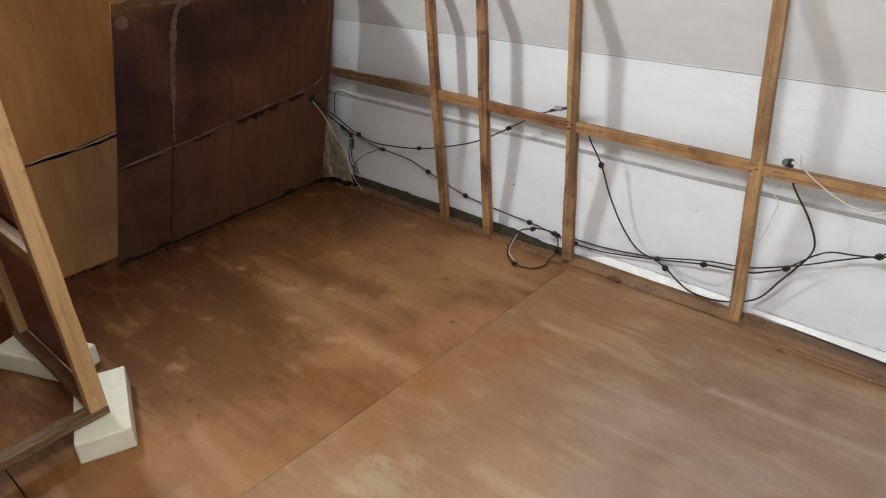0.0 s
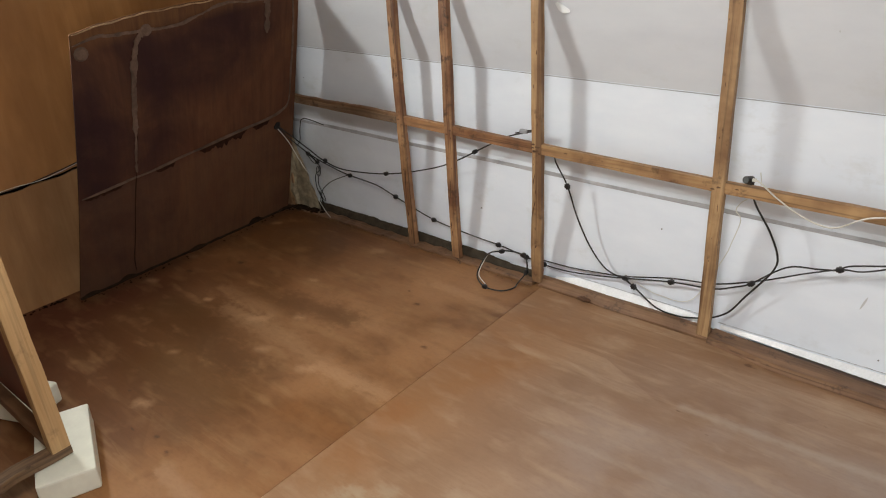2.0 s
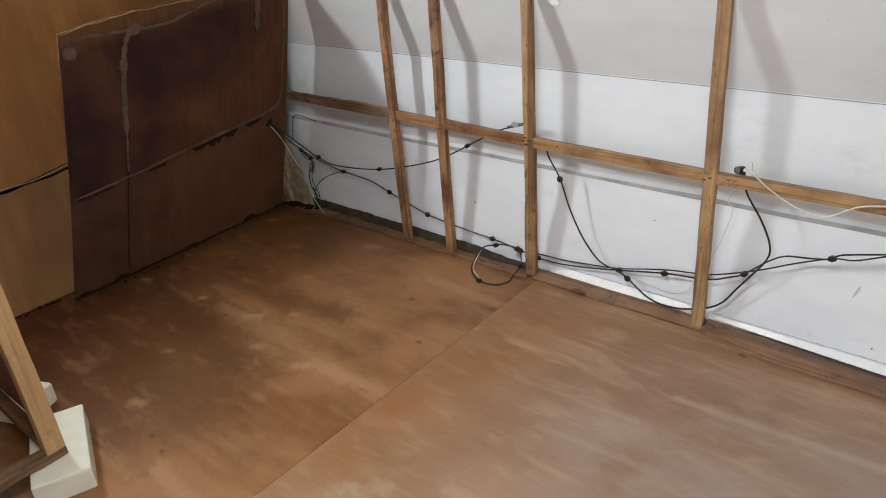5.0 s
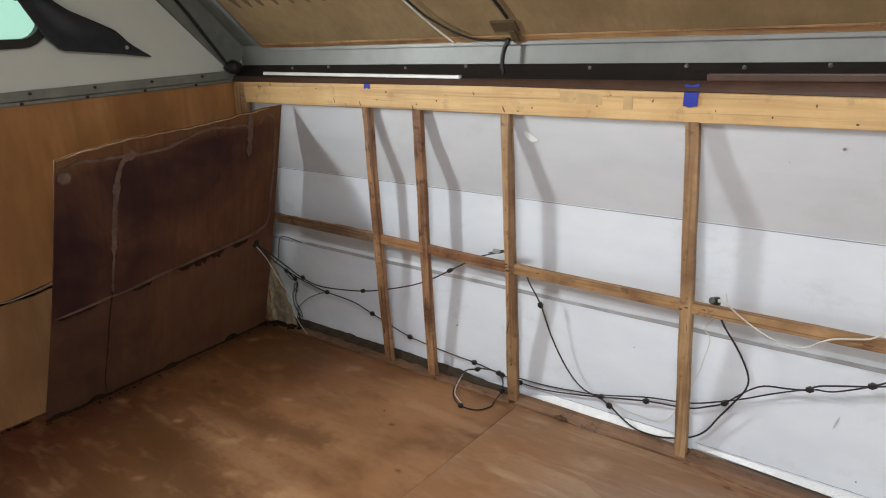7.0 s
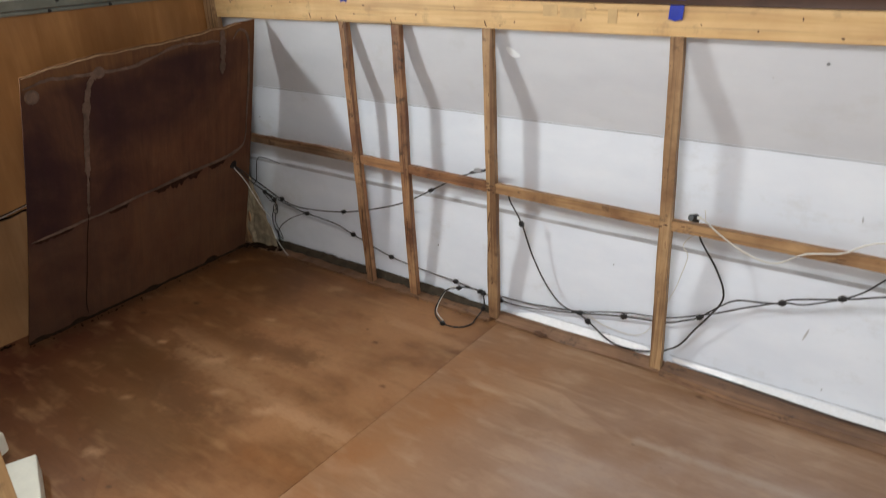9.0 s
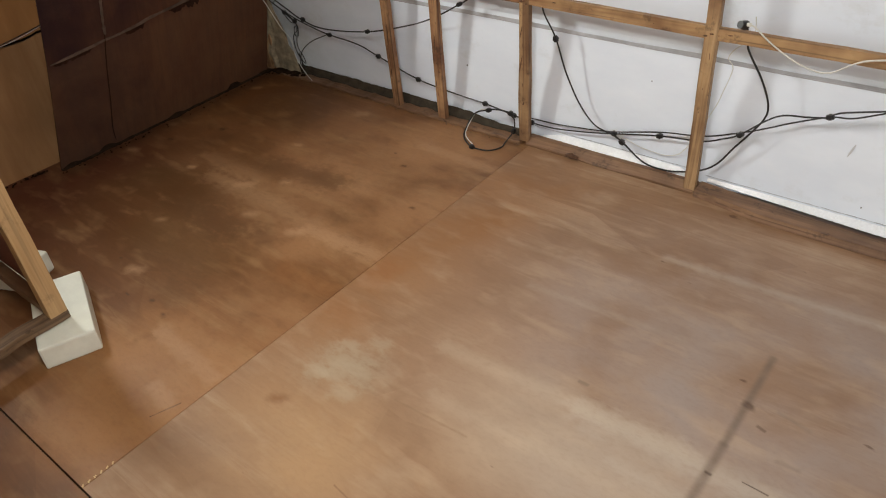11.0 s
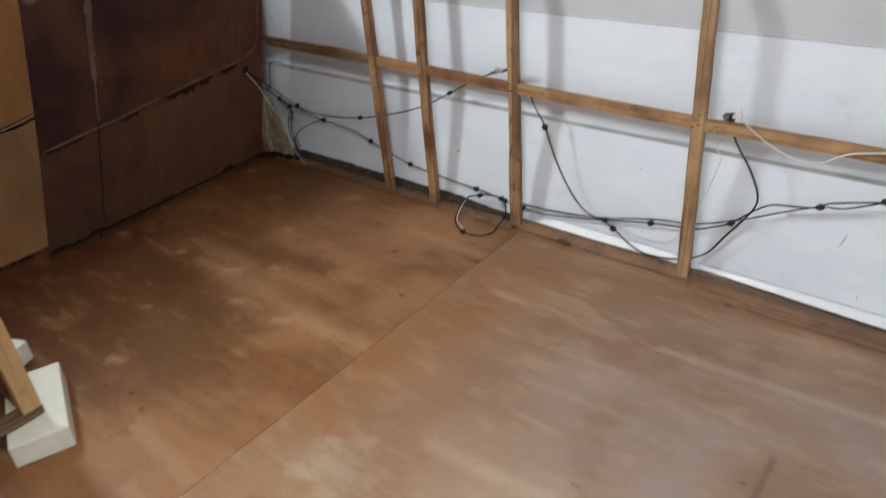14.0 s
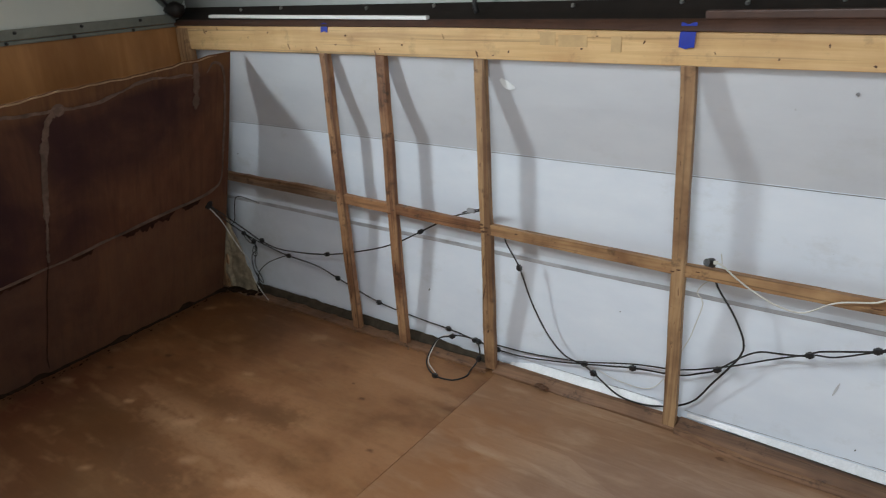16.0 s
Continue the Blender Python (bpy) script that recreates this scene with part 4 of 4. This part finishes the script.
cable("black_cable", "second black cable strand along the bottom of the wall",
      [(1.190, 0.073), (1.300, 0.076), (1.416, 0.088), (1.497, 0.103), (1.640, 0.139), (1.762, 0.160), (1.858, 0.196), (1.916, 0.224), (1.982, 0.259), (2.060, 0.293), (2.110, 0.302), (2.190, 0.342)],
      0.046, 0.0028, BLACK)
cable("black_cable", "black cable hanging from the rail beside a stud",
      [(1.240, 0.470), (1.246, 0.431), (1.288, 0.361), (1.327, 0.263), (1.376, 0.172), (1.434, 0.115), (1.497, 0.101)],
      0.034, 0.0032, BLACK, [(1.289, 0.359, 0.4, -1)])
cable("black_cable", "black cable drooping under the wires and up to the socket",
      [(1.497, 0.101), (1.529, 0.084), (1.604, 0.036), (1.672, 0.030), (1.725, 0.042), (1.767, 0.058), (1.813, 0.092), (1.852, 0.156), (1.880, 0.200), (1.912, 0.256), (1.914, 0.297), (1.886, 0.359), (1.840, 0.431), (1.829, 0.480)],
      0.030, 0.0034, BLACK, [(1.529, 0.084, 1, -0.8)])
cable("black_cable", "black cable rising towards the rail",
      [(2.190, 0.346), (2.230, 0.375), (2.272, 0.423), (2.30, 0.450)], 0.034, 0.0030, BLACK)
cable("thin_wire", "thin tangled black wire loops in the corner",
      [(0.044, 0.258), (0.109, 0.222), (0.125, 0.197), (0.088, 0.162), (0.089, 0.105), (0.112, 0.060), (0.095, 0.030), (0.120, 0.100), (0.187, 0.155), (0.290, 0.202)],
      0.028, 0.0024, BLACK, [(0.060, 0.252, 1, -0.4), (0.112, 0.226, 1, -0.4)])
cable("thin_wire", "thin black wire curled in small loops near the corner",
      [(0.048, 0.262), (0.075, 0.250), (0.108, 0.232), (0.112, 0.222), (0.094, 0.218), (0.072, 0.232), (0.062, 0.248), (0.090, 0.240), (0.116, 0.222), (0.128, 0.196), (0.124, 0.172), (0.108, 0.168), (0.102, 0.188), (0.114, 0.208), (0.121, 0.190), (0.108, 0.140), (0.116, 0.110), (0.132, 0.088), (0.140, 0.060), (0.122, 0.068), (0.108, 0.098), (0.118, 0.060), (0.135, 0.036)],
      0.022, 0.0020, BLACK, (), 0.006)
cable("thin_wire", "thin black wire tangled at the corner post",
      [(0.187, 0.395), (0.061, 0.402), (0.032, 0.358), (0.020, 0.300), (-0.017, 0.267)], 0.026, 0.0024, BLACK)
cable("white_wire", "white wire hanging loose from the panel corner",
      [(0.060, 0.392, -0.100), (0.062, 0.330, -0.060), (0.070, 0.250, -0.030), (0.085, 0.195, -0.012), (0.113, 0.162), (0.121, 0.094), (0.162, 0.034), (0.195, 0.006)], -0.006, 0.0019, WHITE)
cable("white_wire", "white wire drooping in front of the rail from the socket",
      [(1.840, 0.506), (1.857, 0.501), (1.893, 0.473), (1.947, 0.441), (2.000, 0.424), (2.042, 0.426), (2.100, 0.464), (2.174, 0.483), (2.210, 0.508), (2.244, 0.524), (2.290, 0.522), (2.320, 0.489), (2.332, 0.44)], -0.010, 0.0027, WHITE)
cable("white_wire", "white wire hanging down behind the rail",
      [(1.838, 0.505), (1.843, 0.473), (1.837, 0.447), (1.804, 0.418), (1.790, 0.390), (1.806, 0.366), (1.792, 0.300), (1.772, 0.235), (1.70, 0.085), (1.60, 0.070), (1.53, 0.088)], 0.050, 0.0016, WHITE)
loop = thing("cable_loop", (1.07, -0.02, 0.0), "coiled loop of black cable hanging at the bottom plate", "cable", "cables on the wall")
LOOP = [(1.060, 0.002, 0.086), (1.006, 0.0, 0.064), (0.986, -0.026, 0.020), (1.006, -0.070, 0.005), (1.069, -0.112, 0.005), (1.131, -0.104, 0.005), (1.154, -0.064, 0.005), (1.148, -0.034, 0.006), (1.166, -0.010, 0.042), (1.160, 0.004, 0.074), (1.140, 0.012, 0.090), (1.100, 0.012, 0.092), (1.060, 0.006, 0.088)]
loop_cord = part("cord", tube(LOOP, 0.0024), BLACK, loop, smooth=True)
part("cord", tube([(x + 0.004, y + 0.005, z + 0.004) for x, y, z in LOOP[:5]], 0.0016), WHITE, loop, "pale strand", smooth=True)
for p, w in ((LOOP[0], (1, 0, 0.3)), (LOOP[4], (1, -0.1, 0)), (LOOP[8], (0.1, 0, 1)), (LOOP[10], (1, 0, 0.3))):
    clip(p, w, loop_cord)
socket = thing("plug_socket", (1.829, -0.004, 0.49), "black plug with a white connector on the rail", "plug")
socket_plug = part("plug", disc((1.826, -0.004, 0.500), (-0.4, -1, 0.35), 0.012, 0.022, 14), BLACK, socket, smooth=False)
part("connector", box((1.836, -0.011, 0.500), (1.846, -0.003, 0.508), 0.002), WHITE, socket_plug, "white connector")

# ---- things on the beam and hinge ----
trim = part("white_trim_strip", box((0.095, 0.005, 1.062), (1.028, 0.020, 1.073), 0.003, m=None), VINYL)
tagged(trim, "thin white trim strip lying on the hinge strip", "trim strip")
for v in trim.data.vertices:
    v.co.z += -0.008 * (v.co.x - 0.09) - 0.008
brown = part("brown_trim_strip", beam((1.765, 0.012, 1.047), (3.2, 0.034, 1.065), 0, 0.001, 0.003, 81, 0.2), LIP)
tagged(brown, "reddish brown wooden trim lying on the hinge", "trim strip")


def tape(x0, x1, z0, z1, seed):
    def fn(u, v):
        return (x0 + (x1 - x0) * u + 0.003 * (v - 0.5), -0.0035 - 0.0035 * max(0, math.sin(3 * v + seed)), z0 + (z1 - z0) * v + 0.002 * math.sin(8 * u + seed))
    ob = part("blue_tape", sheet(fn, 6, 8, 0.0008), TAPE)
    return tagged(ob, "scrap of blue masking tape on the beam", "tape", "tape scraps")


tape(1.719, 1.753, 0.988, 1.040, 1)
tape(0.634, 0.662, 1.014, 1.038, 4)


def crack(x, z, w, h, y, lean=0.0, name="nail_hole", on=None):
    """A small dark split or nail mark on the face of a timber."""
    bm = disc((0, 0, 0), (0, -1, 0), 1.0, 0.0012, 9)
    for v in bm.verts:
        k = v.co.copy()
        v.co = Vector((x + w * k.x + lean * h * k.z, y + k.y, z + h * k.z * (1 + 0.3 * noise.noise((k.x * 3 + x * 50, k.z * 3, 0)))))
    part(name, bm, KNOT, on or top_beam)


rng = random.Random(5)
for i in range(20):
    x = 0.02 + 2.3 * (i + rng.random() * 0.8) / 20
    tall = rng.random() < 0.5
    crack(x, 0.958 + 0.066 * rng.random(), rng.uniform(0.001, 0.002) if tall else rng.uniform(0.002, 0.0045), rng.uniform(0.003, 0.007) if tall else rng.uniform(0.0012, 0.003), -0.0006, rng.uniform(-0.5, 0.5), "knot")
for x, z in ((0.481, 0.968), (0.606, 0.962), (0.841, 0.955), (1.19, 0.962), (0.066, 1.010)):
    crack(x, z, 0.0022, 0.010, -0.0006, -0.4)
for x0, x1, z0, z1 in ((1.375, 1.418, 0.988, 1.018), (1.425, 1.50, 0.985, 1.012), (1.56, 1.585, 0.975, 1.010)):
    part("filler_patch", box((x0, -0.0012, z0), (x1, 0.002, z1), 0.0005), PUTTY, top_beam)
for i, (xb, xt) in enumerate(STUDS):
    for k in range(8):
        z = 0.04 + 0.9 * (k + rng.random()) / 8
        x = xb + (xt - xb) * z / 0.95 + rng.uniform(-0.010, 0.010) - 0.003
        crack(x, z, rng.uniform(0.0006, 0.0011), rng.choice((0.002, 0.003, 0.007, 0.012)), -0.0028, rng.uniform(-0.08, 0.08), on=studs[i])
    for dx in (-0.011, 0.004):
        crack(xb + (xt - xb) * 0.5 + dx, RAIL_Z[i + 1] + rng.uniform(-0.016, 0.016), 0.006, 0.0022, -0.0030, 0.3, on=studs[i])
for dx, dz, w, h in ((-0.010, 0.013, 0.008, 0.003), (0.006, 0.006, 0.010, 0.0026), (-0.006, -0.008, 0.007, 0.004), (0.012, -0.014, 0.005, 0.003), (-0.006, -0.10, 0.0016, 0.020), (-0.007, -0.20, 0.0018, 0.030), (0.002, -0.33, 0.003, 0.006)):
    crack(1.197 + dx, 0.474 + dz, w, h, -0.0032, 0.2, "dark_stain", studs[2])
for i, x in ((0, 0.630), (1, 0.852)):
    for dz, h in ((-0.21, 0.040), (-0.35, 0.016), (0.17, 0.030), (0.33, 0.020)):
        crack(x + rng.uniform(-0.008, 0.010), 0.482 + dz, rng.uniform(0.0014, 0.0030), h, -0.0036, rng.uniform(-0.05, 0.05), "dark_stain", studs[i])
for x in (0.10, 0.30, 0.52, 0.95, 1.10, 1.30, 1.42, 1.60, 1.80, 2.174):
    crack(x, 0.487 - 0.012 * x + rng.uniform(-0.006, 0.006), rng.choice((0.0015, 0.006, 0.012)), 0.0018, -0.0003, on=framing)

# ---- foil and dirt at the foot of the wall ----


def foil_strip(x0, x1, z0, z1, y, seed):
    def fn(u, v):
        x = x0 + (x1 - x0) * u
        return (x, y - 0.008 + 0.026 * v + 0.0016 * noise.noise((x * 190, v * 9, seed)), z0 + (z1 - z0) * v * min(1, 0.2 + 5 * u, 0.45 + 9 * (1 - u)) + 0.0004 * noise.noise((x * 40, 0, seed)))
    return part("foil_strip", sheet(fn, 150, 4, 0.001), FOIL, wall_side, "silvery bubble foil strip")


foil_strip(1.245, 1.738, 0.018, 0.043, 0.040, 2)


def loose_foil(u, v):
    x = 1.792 + 0.85 * u
    back = 0.046 - 0.048 * min(1, (x - 1.776) / 0.46)
    return (x, back + (0.053 - back) * (0.45 + 0.55 * v), 0.0215 + 0.010 * v + 0.0013 * noise.noise((x * 190, v * 9, 6)))


part("foil_strip", sheet(loose_foil, 200, 6, 0.001), FOIL, wall_side, "silvery bubble foil strip")
for xa, xb in ((1.21, 1.745), (1.785, 2.62)):
    part("seam", sheet(lambda u, v: (xa + (xb - xa) * u, 0.0505 + 0.001 * noise.noise((u * 30, 1, 3)), 0.0435 + 0.0022 * v * (0.6 + noise.noise((u * 40, 2, 3))) + (0.003 if xa < 1.5 else -0.006)), 90, 2, 0.0006), CREASE, wall_side, "thin dark line at the lower edge of the siding")


def grime_strip(u, v):
    x = X0 + 0.03 + 1.27 * u
    return (x, 0.036 + 0.006 * v + 0.003 * noise.noise((x * 9, v, 1)), 0.002 + v * (0.036 + 0.004 * noise.noise((x * 7, 1, 2)) + 0.004 * noise.noise((x * 31, 4, 2)) - 0.016 * max(0, u - 0.75) * 4))


part("grime_strip", sheet(grime_strip, 60, 3, 0.002), DUST, wall_side, "dark rotten strip at the foot")


def crumbs(name, label, line, count, spread, size, mat, seed):
    """Many small lumps along a line."""
    rng = random.Random(seed)
    bm = bmesh.new()
    for _ in range(count):
        t = rng.random()
        k = t * (len(line) - 1)
        i = min(int(k), len(line) - 2)
        p = Vector(line[i]).lerp(Vector(line[i + 1]), k - i)
        r = size * (0.3 + rng.random() ** 2)
        vs = bmesh.ops.create_icosphere(bm, subdivisions=1, radius=r)["verts"]
        off = Vector((rng.gauss(0, spread), rng.gauss(0, spread), 0))
        for v in vs:
            v.co = Vector((v.co.x * rng.uniform(0.7, 1.8), v.co.y * rng.uniform(0.7, 1.8), v.co.z * 0.6)) + p + off
            v.co.z = max(v.co.z, p.z - 0.001)
    return tagged(part(name, bm, mat), label, "debris", kind="stuff")


def dirt_strip(u, v):
    b = P_BL.lerp(P_BR, u)
    w = 0.003 + 0.018 * max(0, noise.noise((u * 11, 1, 5))) + 0.009 * abs(noise.noise((u * 40, 2, 5)))
    return (b.x + 0.016 * math.sin(math.pi * u) * 0.2 + 0.004 + w * (1 - v), b.y, 0.001 + (0.006 + 0.034 * max(0, noise.noise((u * 13, 6, 5)))) * v ** 2)


part("dirt_strip", sheet(dirt_strip, 120, 4, 0.001), GRIME, old_panel, "dark rotten dirt at the foot")
crumbs("dirt_line", "dark dirt along the foot of the old panel", [(-0.012, -0.97, 0.002), (-0.004, -0.55, 0.002), (-0.045, -0.02, 0.002)], 60, 0.006, 0.0028, GRIME, 4)
crumbs("wall_dirt", "dark debris at the foot of the end wall", [(-0.090, -1.24, 0.002), (-0.080, -1.06, 0.004), (-0.070, -1.00, 0.005)], 90, 0.005, 0.0036, GRIME, 5)
crumbs("plate_dirt", "wood crumbs along the bottom plate", [(-0.05, -0.014, 0.002), (1.19, -0.016, 0.002)], 150, 0.005, 0.0030, OLD_X, 6)
crumbs("corner_dirt", "black rotten debris in the corner", [(-0.085, -0.05, 0.004), (-0.045, -0.005, 0.006), (0.02, 0.012, 0.012), (0.10, 0.012, 0.010)], 260, 0.013, 0.010, GRIME, 7)
crumbs("plate_knot", "dark knot splinters at the plate edge", [(1.368, -0.006, 0.010), (1.396, -0.006, 0.010)], 22, 0.003, 0.009, KNOT, 8)


def scrap(u, v):
    z = 0.02 + 0.32 * v
    return (-0.045 + 0.125 * u * (1.25 - v) + 0.014 * noise.noise((u * 3, z * 14, 3)), -0.004 + 0.018 * u + 0.012 * noise.noise((u * 5, z * 18, 7)), z + 0.01 * noise.noise((u * 9, 2, 1)))


tagged(part("insulation_scrap", sheet(scrap, 8, 24, 0.004), plain("yellowed_insulation", (0.34, 0.28, 0.185), 0.9, 0, 0.5, 35, 0.6)), "yellowed insulation scrap hanging in the corner", "insulation")

# sealant smear and specks on the siding
part("sealant_smear", sheet(lambda u, v: (1.228 + 0.050 * u, 0.0425 - 0.003 * math.sin(math.pi * u), 0.884 - 0.012 * u + 0.016 * (v - 0.5) * (0.35 + math.sin(math.pi * u)) + 0.014 * (1 - u) ** 3), 10, 4, 0.002), CLEAR, wall_side, "glossy sealant smear")
for x, z, y, r in ((0.925, 0.190, 0.072, 0.003), (1.58, 0.27, 0.081, 0.002), (2.07, 0.90, 0.037, 0.004), (0.02, 0.55, 0.092, 0.002), (2.184, 0.066, 0.056, 0.002)):
    part("speck", disc((x, y, z), (0, -1, 0), r, 0.003, 8), GROOVE, wall_side)

for x, z, y, w, h, lean in ((2.122, 0.204, 0.0745, 0.0028, 0.018, 0.6), (2.325, 0.263, 0.083, 0.006, 0.011, 0.2), (2.193, 0.533, 0.0965, 0.0012, 0.008, -0.3)):
    part("scuff", sheet(lambda u, v: (x + w * (u - 0.5) * 2 * math.sin(math.pi * (0.1 + 0.8 * v)) + lean * h * (v - 0.5), y + (v - 0.5) * h * 0.17, z + h * (v - 0.5) * 2), 4, 6, 0.0006), SCUFF if h > 0.01 else GROOVE, wall_side, "grey scuff")
tagged(part("foam_scrap", sheet(lambda u, v: (2.298 + 0.028 * u + 0.006 * math.sin(9 * v), 0.024 + 0.006 * math.sin(7 * u), 0.402 + 0.045 * v * (0.5 + 0.5 * u)), 6, 6, 0.006), plain("yellow_foam", (0.55, 0.46, 0.16), 0.9, 0, 0.3, 40, 0.6)), "scrap of yellow foam behind the rail", "foam")

# ---- wires in the torn joint of the end wall ----
joint = thing("joint_wires", (-0.09, -1.0, 0.42), "black and white wires in the torn wall joint", "wires")
part("black_wire", tube([(-0.086, -1.50, 0.43), (-0.084, -1.25, 0.417), (-0.082, -1.13, 0.421), (-0.080, -1.00, 0.426), (-0.082, -0.90, 0.437), (-0.086, -0.80, 0.452)], 0.0015), BLACK, joint, smooth=True)
part("white_wire", tube([(-0.084, -1.40, 0.42), (-0.080, -1.15, 0.419), (-0.076, -1.05, 0.430), (-0.078, -0.94, 0.428), (-0.084, -0.82, 0.446)], 0.0010), WHITE, joint, smooth=True)

# ---- cloth at the window, strap ----
UP = [(-0.647, 1.340), (-0.600, 1.304), (-0.542, 1.276), (-0.463, 1.238), (-0.420, 1.199), (-0.337, 1.147)]
DN = [(-0.745, 1.340), (-0.690, 1.232), (-0.646, 1.184), (-0.540, 1.172), (-0.440, 1.160), (-0.340, 1.144)]


def along(line, t):
    k = t * (len(line) - 1)
    i = min(int(k), len(line) - 2)
    f = k - i
    return [a * (1 - f) + b * f for a, b in zip(line[i], line[i + 1])]


def cloth(u, v):
    a, b = along(UP, u), along(DN, u)
    y, z = a[0] * (1 - v) + b[0] * v, a[1] * (1 - v) + b[1] * v
    z -= 0.012 * math.sin(math.pi * u) * math.sin(math.pi * v)
    return (X0 + 0.022 + 0.030 * math.sin(math.pi * min(1, u + 0.1)) * (0.4 + 0.6 * math.sin(5.5 * v + 1.5 * u)) ** 2, y, z)


curtain = thing("cloth_flap", (-0.08, -0.6, 1.2), "dark grey fabric flap hanging beside the window", "cloth")
part("fabric", sheet(cloth, 24, 14, 0.002), CLOTH, curtain, smooth=True)
part("fabric_top", sheet(lambda u, v: (X0 + 0.022 + 0.02 * math.sin(4 * v + 1), -0.647 - 0.098 * v - 0.03 * u, 1.338 + 0.20 * u), 6, 10, 0.002), CLOTH, curtain, smooth=True)
part("snap", disc((X0 + 0.050, -0.436, 1.182), (1, 0, 0), 0.007, 0.005, 10), STEEL, curtain, "metal snap button")
strap = thing("roof_strap", (-0.07, -0.03, 1.085), "black elastic roof strap ending in a knob", "strap")
part("cord", tube([(-0.075, -0.70, 1.83), (-0.078, -0.40, 1.530), (-0.078, -0.215, 1.345), (-0.070, -0.100, 1.190), (-0.062, -0.035, 1.095)], 0.006), BLACK, strap, smooth=True)
knob = bmesh.new()
bmesh.ops.create_icosphere(knob, subdivisions=2, radius=0.021)
for v in knob.verts:
    v.co = Vector((v.co.x * 2.1, v.co.y * 1.4, v.co.z * 1.15)) + 0.011 * noise.noise_vector(v.co * 60) + Vector((-0.050, -0.022, 1.085))
part("knob", knob, RUBBER, strap, smooth=True)

# ---- roof fittings ----
roof_cable = thing("roof_cable", (1.17, 0.03, 1.06), "black cable looping from the roof to the hinge", "cable")
part("cord", tube([(0.86, -0.26, 1.440), (0.93, -0.095, 1.275), (0.985, -0.020, 1.205), (1.080, 0.020, 1.160), (1.192, 0.030, 1.156)], 0.0035), BLACK, roof_cable, smooth=True)
part("sleeve", tube([(1.196, 0.028, 1.160), (1.182, 0.020, 1.128), (1.176, 0.018, 1.090), (1.180, 0.022, 1.062)], 0.0065), BLACK, roof_cable, "thick black sleeve", smooth=True)
white_lead = thing("roof_wire", (0.9, -0.1, 1.3), "loose white wire hanging from the roof", "wire")
part("cord", tube([(0.84, -0.26, 1.44), (0.915, -0.100, 1.280), (0.955, -0.022, 1.205), (1.005, 0.020, 1.150)], 0.003), WHITE, white_lead, smooth=True)
bracket = thing("roof_bracket", (1.19, 0.0, 1.2), "small weathered metal bracket on the roof edge", "bracket")
part("plate", slope_box(1.158, 1.236, 0.042, 0.078, 0.004, 0.009, 1, 0.002), BRACKET, bracket)
part("arm", slope_box(1.208, 1.224, 0.004, 0.046, 0.009, 0.014, 1, 0.002), BRACKET, bracket)
part("rod", tube([(1.222, -0.020, 1.214), (1.214, -0.065, 1.258), (1.18, -0.16, 1.35)], 0.005), BLACK, bracket, smooth=True)

# ---- marks on the floor ----


def streak(name, x0, y0, x1, y1, w, mat, seed, label):
    a, b = Vector((x0, y0)), Vector((x1, y1))
    side = Vector((-(b - a).y, (b - a).x)).normalized()

    def fn(u, v):
        p = a.lerp(b, u) + side * ((v - 0.5) * w * (0.75 + 0.35 * noise.noise((u * 9, seed, 0)) + 0.2 * noise.noise((u * 40, seed, 0))) * min(1, 14 * u + 0.2, 14 * (1 - u) + 0.2) + 0.003 * noise.noise((u * 3, seed, 4)))
        return (p.x, p.y, 0.0006)
    part(name, sheet(fn, 30, 2, 0.0004), mat, floor, label)


for i in range(6):
    streak("chip", 1.213, -1.515 - 0.013 * i, 1.2185, -1.521 - 0.013 * i, 0.0045, PUTTY, 20 + i, "pale chipped splinter")

# row of dark pointed marks on the roof plywood
for i, (x, w) in enumerate(((0.12, 0.05), (0.185, 0.05), (0.25, 0.055), (0.33, 0.05), (0.41, 0.05), (0.485, 0.05), (0.555, 0.045), (0.63, 0.04))):
    def wedge(u, v):
        m = Matrix.Translation((0, 0.05, EAVE_Z)) @ Matrix.Rotation(radians(135), 4, "X")
        return m @ Vector((x + w * (u - 0.5) * (1 - 0.8 * v) + 0.02 * v, 0.262 - 0.062 * v, 0.0012))
    part("water_stain", sheet(wedge, 4, 6, 0.0006), ROOF_MARK, roof, "dark pointed mark")
